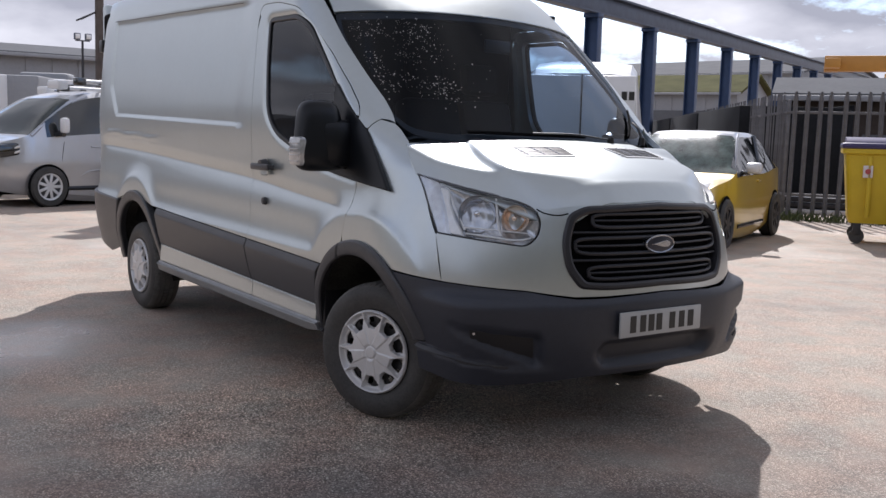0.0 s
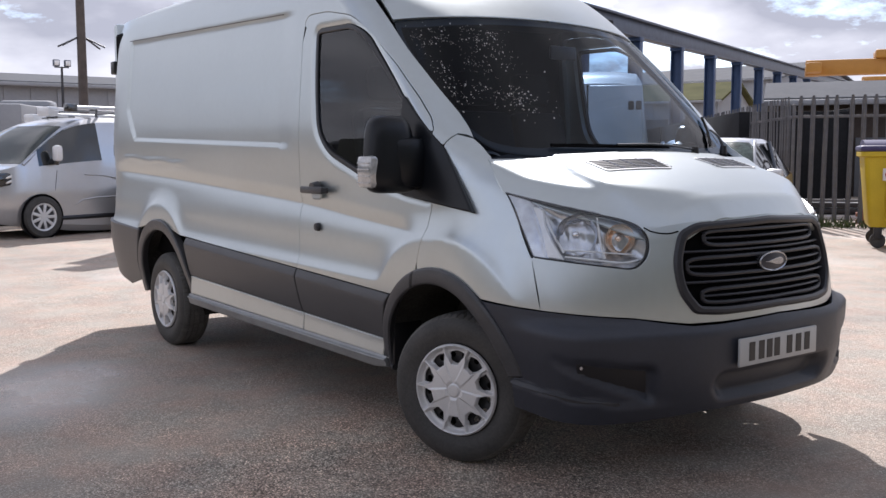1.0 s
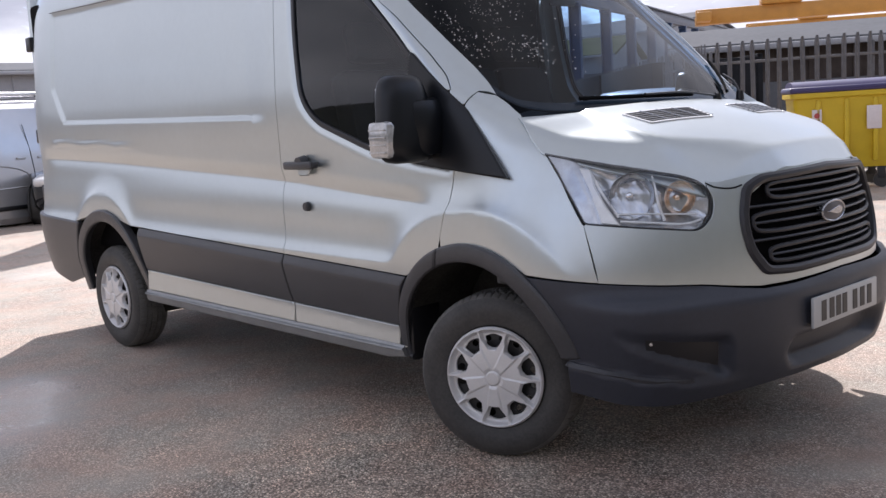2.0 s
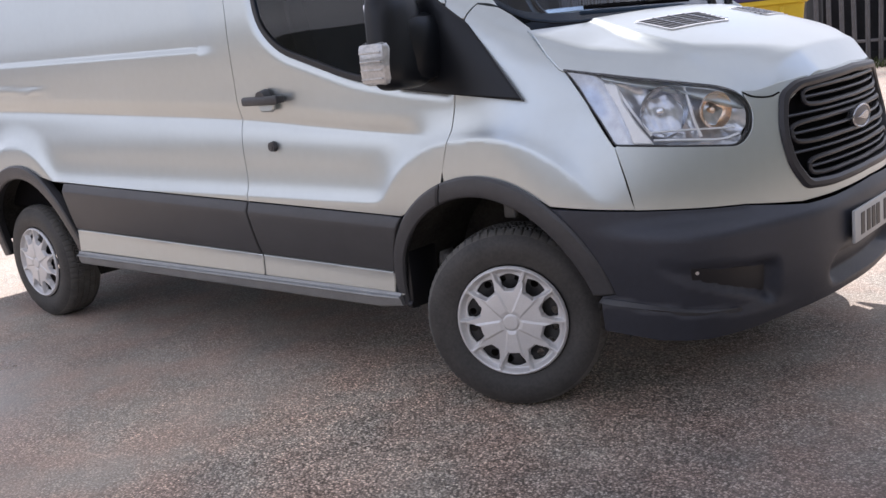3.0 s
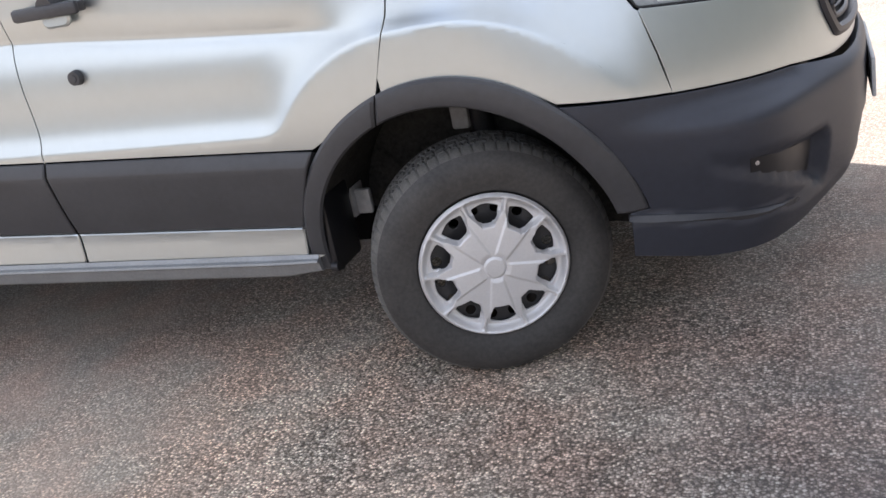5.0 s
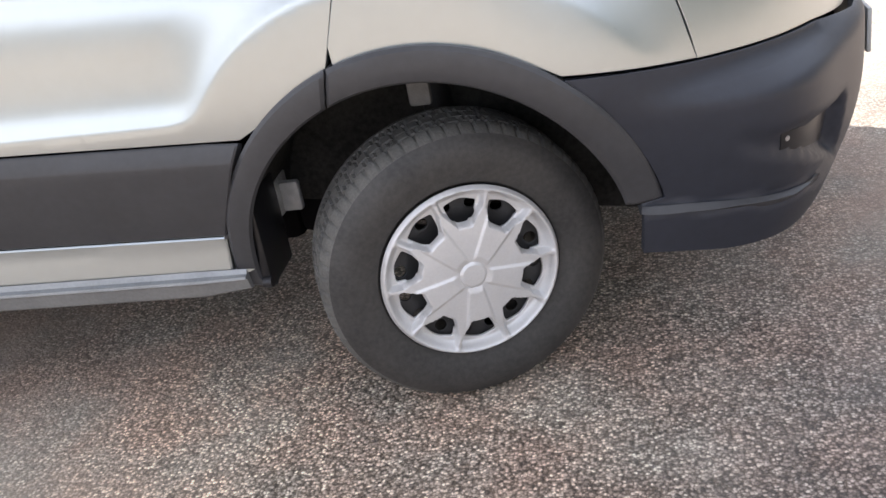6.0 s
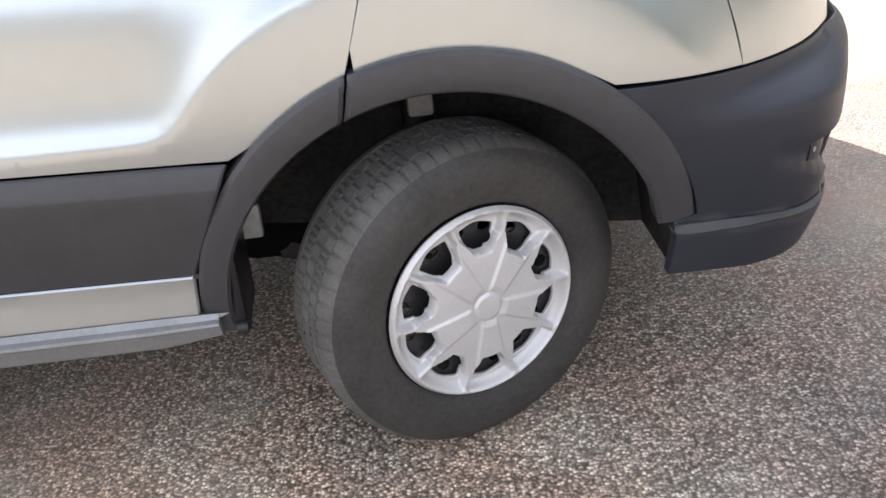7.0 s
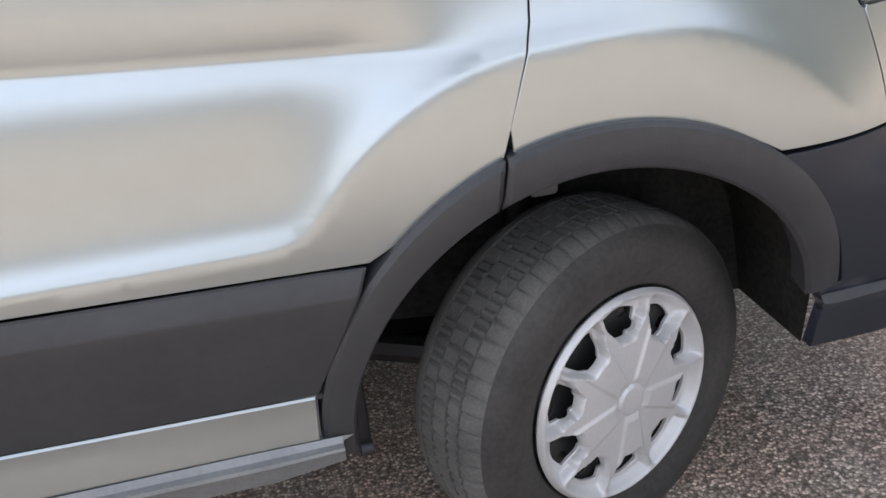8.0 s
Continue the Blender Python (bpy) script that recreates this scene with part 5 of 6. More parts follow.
def build_cab():
    """What shows through the glass: dashboard, wheel, seats and bulkhead."""
    cab = new("cab_interior")
    cab.parent = van
    verts, faces = [], []
    prof = [(0.10, 1.22), (0.02, 1.285), (-0.12, 1.29), (-0.26, 1.255), (-0.34, 1.18), (-0.36, 1.0), (-0.30, 0.75)]
    n = 20
    for i in range(n + 1):
        y = -0.86 + 1.72 * i / n
        hump = 0.045 * math.exp(-((y + 0.38) / 0.22) ** 2) - 0.02 * math.exp(-((y - 0.35) / 0.3) ** 2)
        verts += [(x, y, z + hump * (1 if 0 < k < 4 else 0)) for k, (x, z) in enumerate(prof)]
    m = len(prof)
    for i in range(n):
        for k in range(m - 1):
            faces.append((i * m + k, i * m + k + 1, (i + 1) * m + k + 1, (i + 1) * m + k))
    mesh_object("dashboard", verts, faces, SEAT, cab)
    v, f = sweep([(-0.50 + 0.08 * math.sin(t), -0.40 + 0.19 * math.cos(t), 1.15 + 0.175 * math.sin(t)) for t in np.linspace(0, 2 * math.pi, 33)[:-1]], 0.015, 8, 1.0, True)
    mesh_object("steering_wheel", v, f, BLACK, cab)
    bm = bmesh.new()
    add_cyl(bm, (-0.30, -0.40, 1.05), (-0.49, -0.40, 1.15), 0.05, 0.07, 14)
    part("steering_column", bm, BLACK, cab)
    for y0, y1 in ((-0.68, -0.18), (-0.05, 0.38), (0.39, 0.80)):
        s = new("seat")
        s.parent = cab
        part("cushion", box_mesh(-1.08, -0.58, y0, y1, 0.78, 0.94, 0.05), SEAT, s)
        part("backrest", box_mesh(-0.08, 0.08, y0, y1, 0.0, 0.66, 0.06, pose(-1.05, 0, 0.92, 0, -12, 0)), SEAT, s)
        part("headrest", box_mesh(-0.05, 0.05, (y0 + y1) / 2 - 0.13, (y0 + y1) / 2 + 0.13, 0.70, 0.90, 0.04, pose(-1.05, 0, 0.92, 0, -12, 0)), SEAT, s)
    part("bulkhead", box_mesh(-1.31, -1.27, -0.90, 0.90, 0.6, 2.2, 0.01), SEAT, cab)
    bm = box_mesh(-1.3, -0.50, -0.90, 0.90, 0.58, 0.62)
    add_box(bm, -0.50, 0.0, -0.57, 0.57, 0.58, 0.62)
    part("cab_floor", bm, MATT, cab)
    part("headlining", box_mesh(-1.30, -0.72, -0.80, 0.80, 2.06, 2.09, 0.01), SEAT, cab)
    part("inner_mirror", box_mesh(-0.43, -0.41, 0.02, 0.20, 1.80, 1.87, 0.01), BLACK, cab)
    # papers lying on the dashboard
    for x, y, rz, t in ((-0.02, 0.12, 15, 12), (-0.05, 0.32, -20, 5), (0.0, 0.52, 35, 8)):
        p = part("paper_sheet", box_mesh(-0.10, 0.10, -0.14, 0.14, 0, 0.006, 0.001, pose(x, y, 1.30, 0, t, rz)), PAPER, cab, "white papers on the dashboard")


def build_drops():
    """Rain drops on the windscreen."""
    rng = random.Random(5)
    verts, faces = [], []
    spots = [(0.62 + 0.5 * rng.random(), 1.52 + 0.38 * rng.random()) for _ in range(16)]
    for q in range(520):
        if q % 6:
            cp, cz = spots[q % 16]
            p, z = rng.gauss(cp, 0.045), min(1.94, rng.gauss(cz, 0.035))
        else:
            p, z = 0.58 + abs(rng.gauss(0.25, 0.3)), 1.42 + 0.50 * rng.random() ** 0.7
        if p < 0.56:
            continue
        if p > 1.5:
            continue
        r = 0.0010 + 0.0030 * rng.random() ** 4
        c = Vector(screen(p, z))
        a, b = Vector(screen(p + 0.01, z)) - c, Vector(screen(p, z + 0.01)) - c
        a.normalize(), b.normalize()
        n = a.cross(b).normalized()
        i0 = len(verts)
        k = 7
        verts.append(c + n * (r * 0.7))
        verts += [c + (a * math.cos(2 * math.pi * i / k) + b * math.sin(2 * math.pi * i / k) * 1.3) * r - n * 0.003 for i in range(k)]
        faces += [(i0, i0 + 1 + i, i0 + 1 + (i + 1) % k) for i in range(k)]
    o = mesh_object("raindrops", verts, faces, DROP, van, "scattered raindrops with their sparkle painted white")
    tagged(o, kind="stuff")


# whitish colour stands in for the sparkle of clear water
DROP = material("water_drop", (0.58, 0.60, 0.62), rough=0.05, var=0.05, spec=1.0)

build_van_body()
build_door(True)
build_windscreen()
build_front()
build_headlamp()
build_cladding()
build_underbody()
place_wheels()
build_mirror()
build_cab()
build_drops()

# ---- other vehicles ----
YELLOW = material("yellow_paint", (0.62, 0.42, 0.04), rough=0.28, metal=0.15, coat=0.8, var=0.06, scale=4.0)
GREYVAN = material("grey_silver_paint", (0.50, 0.51, 0.53), rough=0.28, metal=0.6, coat=0.7, var=0.06, scale=4.0)
VANWHITE = material("white_paint", (0.74, 0.75, 0.76), rough=0.35, coat=0.5, var=0.05, scale=3.0)
CARBLACK = material("black_paint", (0.015, 0.016, 0.018), rough=0.2, coat=1.0, var=0.2, scale=4.0)
DARKGLASS = material("dark_glass", (0.012, 0.015, 0.016), rough=0.04, var=0.3, scale=3.0, spec=0.9)
WETGLASS = material("wet_glass", (0.12, 0.17, 0.15), rough=0.22, var=0.85, scale=7.0, bump=1.0, bump_scale=45.0)
SKYGLASS = material("wet_screen", (0.02, 0.032, 0.028), rough=0.05, var=0.5, scale=1.5, spec=0.45)
REDLENS = material("red_lens", (0.35, 0.01, 0.01), rough=0.15, var=0.1)


def loft_car(name, label, category, spec, paint, m, glass=DARKGLASS, screen_glass=None, wheel_r=0.31, axles=(0.85, 3.3), track=0.78, extras=None, group="", roof_paint=None):
    """A vehicle lofted along its length (x from the nose backwards). spec: curves of height and width along x, and the glass stretches."""
    car = thing(name, label, category, m, group)
    L = spec["length"]
    nst = 64
    rows = []
    for i in range(nst + 1):
        x = L * i / nst
        zl, zb, zt = tab(spec["low"], x), tab(spec["belt"], x), tab(spec["top"], x)
        wb, wt = tab(spec["wide"], x), tab(spec["roofwide"], x)
        zt = max(zt, zb + 0.004)
        zr = zb + (zt - zb) * 0.86
        wr = wb + (wt - wb) * 0.86 if zt - zb > 0.1 else wb * 0.97
        half = [(wb * 0.88, zl), (wb * 0.97, zl + 0.10), (wb * 1.0, zl + (zb - zl) * 0.55), (wb * 0.995, zl + (zb - zl) * 0.62), (wb * 0.975, zb), (wr, zr), (wr * 0.90, zr + (zt - zr) * 0.75), (wr * 0.55, zt - 0.003), (0.0, zt)]
        rows.append([(-x, w, z) for w, z in half])
    k = len(rows[0])
    groups = {"body": [], "roof": [], "side_window": [], "windscreen": [], "rear_window": []}
    verts = []
    for s in (1, -1):
        base = len(verts)
        for r in rows:
            verts += [(x, s * y, z) for x, y, z in r]
        for i in range(nst):
            x = L * (i + 0.5) / nst
            for j in range(k - 1):
                a = base + i * k + j
                f = (a, a + k, a + k + 1, a + 1) if s > 0 else (a, a + 1, a + k + 1, a + k)
                g = "body"
                if j == 4 and any(u <= x <= v for u, v in spec["windows"]):
                    g = "side_window"
                if j >= 5 and spec["screen"][1] < x < spec.get("back", (spec["length"] - 0.1,))[0]:
                    g = "roof"
                if j >= 5 and spec["screen"][0] <= x <= spec["screen"][1]:
                    g = "windscreen"
                if j >= 5 and spec.get("back") and spec["back"][0] <= x <= spec["back"][1]:
                    g = "rear_window"
                groups[g].append((f, s))
        for end in (0, nst):
            ring = [base + end * k + j for j in range(k)]
            groups["body"].append((tuple(ring if (s > 0) == (end == 0) else ring[::-1]), s))
    for g, fs in groups.items():
        sides = (1, -1) if g == "side_window" else (0,)
        for sd in sides:
            use = [f for f, s in fs if sd in (0, s)]
            if not use:
                continue
            ids = sorted({i for f in use for i in f})
            at = {v: n for n, v in enumerate(ids)}
            lift = 0.004 if g not in ("body", "roof") else 0.0
            vv = [(verts[i][0], verts[i][1] + lift * (1 if verts[i][1] > 0 else -1), verts[i][2] + (lift if g in ("windscreen", "rear_window") else 0)) for i in ids]
            mat = paint if g == "body" else (roof_paint or paint) if g == "roof" else ((screen_glass or glass) if g == "windscreen" else glass)
            mesh_object(g, vv, [tuple(at[i] for i in f) for f in use], mat, car, smooth=38)
    part("underside", box_mesh(-L * 0.95, -L * 0.05, -track * 0.72, track * 0.72, 0.20, 0.46, 0.03), MATT, car)
    for ax in axles:
        for s in (1, -1):
            w = new("wheel")
            w.parent = car
            wb = tab(spec["wide"], ax) - track
            shift = wb - 0.072
            w.matrix_local = pose(-ax, s * (track + shift), wheel_r, 0, 0, 0 if s < 0 else 180)
            v, f = lathe([(wheel_r * 0.64, -0.10), (wheel_r * 0.72, -0.125), (wheel_r * 0.92, -0.122), (wheel_r * 0.985, -0.10), (wheel_r, -0.06), (wheel_r, 0.06), (wheel_r * 0.9, 0.09), (wheel_r * 0.6, 0.09)], 40)
            mesh_object("tyre", v, f, RUBBER, w)
            v, f = lathe([(wheel_r * 0.66, -0.115), (wheel_r * 0.62, -0.110), (wheel_r * 0.58, -0.095), (0.001, -0.095)], 32)
            mesh_object("rim_well", v, f, STEEL, w)
            bm = bmesh.new()
            add_cyl(bm, (0, -0.115, 0), (0, -0.095, 0), wheel_r * 0.14, wheel_r * 0.16, 16)
            for q in range(spec.get("spokes", 8)):
                a = 2 * math.pi * q / spec.get("spokes", 8)
                add_box(bm, 0.0, wheel_r * 0.62, -0.112, -0.096, -0.024, 0.024, 0.004, Matrix.Rotation(a, 4, "Y"))
            part("spokes", bm, spec.get("alloy", TRIM), w)
            v, f = lathe([(wheel_r * 0.67, -0.120), (wheel_r * 0.60, -0.113), (wheel_r * 0.58, -0.095)], 32)
            mesh_object("rim_edge", v, f, spec.get("alloy", TRIM), w)
            # flat black disc on the uncut body stands for the shaded arch opening
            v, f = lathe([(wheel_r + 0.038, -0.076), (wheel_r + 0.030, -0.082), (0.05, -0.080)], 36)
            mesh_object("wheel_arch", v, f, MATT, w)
    if extras:
        extras(car)
    return car


def hatch_extras(paint):
    def build(car):
        for s in (1, -1):
            mi = new("door_mirror")
            mi.parent = car
            bm = bmesh.new()
            add_box(bm, -1.46, -1.30, s * 0.98 - 0.10, s * 0.98 + 0.10, 0.92, 1.06, 0.045)
            part("mirror_cap", bm, TRIM, mi)
            part("stalk", box_mesh(-1.42, -1.34, s * 0.86 - 0.06, s * 0.86 + 0.06, 0.90, 0.95, 0.015), CARBLACK, mi)
            bm = bmesh.new()
            add_box(bm, -0.62, -0.12, s * 0.60 - 0.12, s * 0.60 + 0.12, 0.60, 0.74, 0.05, pose(0, 0, 0, 0, 8, 0))
            part("headlamp", bm, LAMPGREY, car)
            part("tail_lamp", box_mesh(-3.86, -3.70, s * 0.66 - 0.10, s * 0.66 + 0.10, 0.72, 0.95, 0.04), REDLENS, car)
            part("door_handle", box_mesh(-2.30, -2.14, s * 0.855 - 0.015, s * 0.855 + 0.015, 0.79, 0.82, 0.008), paint, car)
            v, f = sweep([(-1.05, s * 0.80, 0.83), (-1.35, s * 0.73, 1.08), (-1.62, s * 0.665, 1.32), (-1.80, s * 0.63, 1.40)], 0.020, 8)
            mesh_object("pillar", v, f, GREYVAN, car)
            v, f = sweep([(-2.45, s * 0.80, 0.92), (-2.52, s * 0.66, 1.40)], 0.035, 8)
            mesh_object("pillar", v, f, CARBLACK, car)
            v, f = sweep([(-1.28, s * 0.845, 0.26), (-1.27, s * 0.848, 0.55), (-1.24, s * 0.842, 0.82)], 0.005, 6)
            mesh_object("door_seam", v, f, MATT, car)
            v, f = sweep([(-2.50, s * 0.845, 0.26), (-2.52, s * 0.848, 0.55), (-2.50, s * 0.842, 0.84)], 0.005, 6)
            mesh_object("door_seam", v, f, MATT, car)
            v, f = sweep([(-1.2, s * 0.83, 0.25), (-2.6, s * 0.83, 0.25)], 0.035, 8)
            mesh_object("sill", v, f, CARBLACK, car)
        part("grille", box_mesh(-0.06, 0.02, -0.45, 0.45, 0.36, 0.55, 0.03), BLACK, car)
        part("wiper", box_mesh(-0.98, -0.95, -0.5, 0.15, 0.885, 0.90, 0.004), BLACK, car)
    return build


HATCH = dict(length=3.95, low=[(0, 0.30), (0.3, 0.20), (3.6, 0.22), (3.95, 0.34)], belt=[(0, 0.62), (0.25, 0.74), (1.0, 0.86), (2.5, 0.90), (3.5, 0.96), (3.95, 0.86)],
             top=[(0, 0.63), (0.25, 0.76), (0.95, 0.90), (1.30, 1.15), (1.75, 1.41), (2.3, 1.46), (3.1, 1.41), (3.5, 1.26), (3.8, 0.98), (3.95, 0.87)],
             wide=[(0, 0.55), (0.2, 0.74), (0.7, 0.84), (2.0, 0.86), (3.3, 0.85), (3.8, 0.76), (3.95, 0.62)], roofwide=[(0, 0.5), (0.95, 0.72), (1.8, 0.58), (3.2, 0.56), (3.95, 0.52)],
             windows=[(1.12, 3.35)], screen=(0.97, 1.75), back=(3.20, 3.78), spokes=7, alloy=STEEL)
yaw = math.degrees(math.atan2(-0.92, 0.40))
car_m = pose(-3.87, 6.27, 0, 0, 0, yaw) @ pose(0, -0.84, 0) @ Matrix.Diagonal((1, 1, 1.05, 1))
loft_car("hatchback_car", "yellow three-door hatchback with a wet windscreen and pale roof", "car", HATCH, YELLOW, car_m, screen_glass=WETGLASS, axles=(0.62, 3.22), track=0.755, extras=hatch_extras(YELLOW), roof_paint=GREYVAN)
yaw2 = math.degrees(math.atan2(-0.5, 0.85))
loft_car("hatchback_car", "shiny black hatchback parked beside a silver van", "car", HATCH, CARBLACK, pose(-12.6, 2.75, 0, 0, 0, yaw2), axles=(0.62, 3.22), track=0.755, extras=hatch_extras(CARBLACK))

MIDVAN = dict(length=4.97, low=[(0, 0.36), (0.25, 0.26), (4.7, 0.28), (4.97, 0.40)], belt=[(0, 0.86), (0.15, 0.98), (0.6, 1.10), (1.2, 1.17), (2.3, 1.24), (4.97, 1.24)],
              top=[(0, 0.87), (0.15, 1.02), (0.62, 1.19), (1.05, 1.53), (1.45, 1.80), (1.85, 1.93), (3.0, 1.98), (4.7, 1.96), (4.97, 1.88)],
              wide=[(0, 0.66), (0.2, 0.85), (0.8, 0.975), (2.0, 0.99), (4.6, 0.98), (4.97, 0.92)], roofwide=[(0, 0.6), (0.7, 0.88), (1.6, 0.80), (4.97, 0.78)],
              windows=[(0.90, 2.10)], screen=(0.62, 1.50), spokes=9)


def midvan_extras(car):
    for s in (1, -1):
        mi = new("door_mirror")
        mi.parent = car
        part("mirror_cap", box_mesh(-1.22, -1.10, s * 1.13 - 0.085, s * 1.13 + 0.085, 1.22, 1.48, 0.05), VANWHITE, mi)
        part("stalk", box_mesh(-1.20, -1.12, s * 1.02 - 0.10, s * 1.02 + 0.10, 1.16, 1.26, 0.02), CARBLACK, mi)
        lamp = new("headlamp")
        lamp.parent = car
        part("lamp_body", box_mesh(-0.60, -0.06, s * 0.75 - 0.20, s * 0.75 + 0.20, 0.78, 1.00, 0.06, pose(0, 0, 0, 0, 7, 0)), DARKGLASS, lamp)
        for dz in (0.0, 0.075):
            v, f = sweep([(-0.04, s * 0.66, 0.82 + dz), (-0.22, s * 0.88, 0.84 + dz), (-0.46, s * 0.96, 0.92 + dz)], 0.020, 8)
            mesh_object("lamp_strip", v, f, LAMPGREY, lamp)
        part("fog_recess", box_mesh(-0.12, 0.0, s * 0.70 - 0.12, s * 0.70 + 0.12, 0.42, 0.56, 0.04), BLACK, car)
        part("door_handle", box_mesh(-2.55, -2.38, s * 0.995 - 0.016, s * 0.995 + 0.016, 1.06, 1.10, 0.01), GREYVAN, car)
        part("door_handle", box_mesh(-2.95, -2.78, s * 0.995 - 0.016, s * 0.995 + 0.016, 1.06, 1.10, 0.01), GREYVAN, car)
        for pts in ([(-2.68, s * 0.985, 0.34), (-2.70, s * 1.0, 0.75), (-2.66, s * 0.985, 1.18), (-2.62, s * 0.90, 1.62)], [(-1.18, s * 0.99, 0.72), (-1.22, s * 0.985, 0.98), (-1.26, s * 0.965, 1.17)]):
            v, f = sweep(pts, 0.005, 6)
            mesh_object("door_seam", v, f, MATT, car)
        v, f = sweep([(-1.55, s * 0.975, 0.50), (-1.68, s * 0.985, 0.58), (-1.95, s * 0.99, 0.61), (-4.2, s * 0.985, 0.66)], 0.014, 6)
        mesh_object("side_crease", v, f, GREYVAN, car)
        v, f = sweep(catmull([(-1.75, s * 0.98, 1.00), (-2.2, s * 0.985, 0.96), (-2.55, s * 0.988, 0.84), (-2.62, s * 0.985, 0.62)], 0.06), 0.012, 6)
        mesh_object("side_crease", v, f, GREYVAN, car)
        v, f = sweep([(-0.68, s * 0.91, 1.17), (-1.05, s * 0.865, 1.46), (-1.45, s * 0.80, 1.735), (-1.8, s * 0.775, 1.85)], 0.035, 8)
        mesh_object("pillar", v, f, GREYVAN, car)
        v, f = sweep([(-1.0, s * 0.965, 0.30), (-4.2, s * 0.965, 0.30)], 0.04, 8)
        mesh_object("sill", v, f, BLACK, car)
    part("grille", box_mesh(-0.05, 0.01, -0.46, 0.46, 0.60, 0.92, 0.04), BLACK, car)
    rack = new("roof_rack")
    rack.parent = car
    for x in (-2.2, -3.2, -4.3):
        v, f = sweep([(x, -0.72, 1.95), (x, -0.72, 2.08), (x, 0.72, 2.08), (x, 0.72, 1.95)], 0.022, 8)
        mesh_object("cross_bar", v, f, CARBLACK, rack)
    v, f = sweep([(-1.9, 0.55, 2.12), (-4.6, 0.55, 2.12)], 0.04, 10)
    mesh_object("pipe_tube", v, f, TRIM, rack)
    part("tube_cap", box_mesh(-1.92, -1.72, 0.49, 0.61, 2.04, 2.18, 0.02), CARBLACK, rack)
    part("roof_lamp", box_mesh(-1.80, -1.60, -0.1, 0.25, 1.98, 2.14, 0.03), VANWHITE, rack)


mid_m = pose(-13.07, 0.76, 0, 0, 0, -72.0) @ pose(0.94, -0.98, 0)
loft_car("crew_van", "silver mid-size van with a roof rack and alloy wheels", "van", MIDVAN, GREYVAN, mid_m, screen_glass=SKYGLASS, wheel_r=0.335, axles=(0.94, 3.87), track=0.87, extras=midvan_extras, group="parked vans")
loft_car("crew_van", "pale silver mid-size van parked beyond another", "van", MIDVAN, VANWHITE, mid_m @ pose(-1.6, -3.0, 0), wheel_r=0.335, axles=(0.94, 3.87), track=0.87, extras=midvan_extras, group="parked vans")

BIGVAN = dict(length=5.6, low=[(0, 0.36), (0.25, 0.28), (5.3, 0.30), (5.6, 0.42)], belt=[(0, 0.95), (0.3, 1.10), (1.0, 1.30), (5.6, 1.35)],
              top=[(0, 0.97), (0.3, 1.14), (1.0, 1.38), (1.6, 2.0), (2.0, 2.35), (2.6, 2.58), (5.3, 2.60), (5.6, 2.45)],
              wide=[(0, 0.72), (0.3, 0.90), (0.9, 0.98), (5.4, 1.0), (5.6, 0.96)], roofwide=[(0, 0.6), (1.2, 0.86), (2.2, 0.88), (5.6, 0.86)],
              windows=[(1.5, 2.3)], screen=(1.02, 1.95), spokes=6)


def bigvan_extras(car):
    # rear doors with plain bars in place of the lettering
    for s in (1, -1):
        d = new("rear_door")
        d.parent = car
        part("door_skin", box_mesh(-5.66, -5.58, min(0.01 * s, 0.88 * s), max(0.01 * s, 0.88 * s), 0.55, 2.42, 0.03), VANWHITE, d)
        if s < 0:
            bm = bmesh.new()
            for y in (-0.70, -0.82):
                add_box(bm, -5.668, -5.661, y - 0.045, y + 0.045, 2.02, 2.16, 0.0)
            part("lettering_bars", bm, INK, d, "dark plain bars of lettering")
        part("tail_lamp", box_mesh(-5.66, -5.55, s * 0.92 - 0.06, s * 0.92 + 0.06, 0.8, 1.3, 0.03), REDLENS, car)


bm_m = pose(-8.15, 8.05, 0, 0, 0, math.degrees(math.atan2(0.72, -0.69))) @ pose(5.65, 0, 0)
loft_car("delivery_van", "white high-roof delivery van with dark lettering bars", "van", BIGVAN, VANWHITE, bm_m, wheel_r=0.34, axles=(1.0, 4.5), track=0.88, extras=bigvan_extras)

# ---- waste bin ----
BINYELLOW = material("bin_yellow", (0.62, 0.44, 0.015), rough=0.5, var=0.12, scale=5.0, bump=0.1, bump_scale=60.0)
BINPURPLE = material("bin_purple", (0.045, 0.035, 0.12), rough=0.4, var=0.25, scale=6.0)
LABELPINK = material("label_white", (0.72, 0.66, 0.66), rough=0.6, var=0.1, scale=30.0)
LABELRED = material("label_red", (0.45, 0.08, 0.08), rough=0.6, var=0.1, scale=30.0)


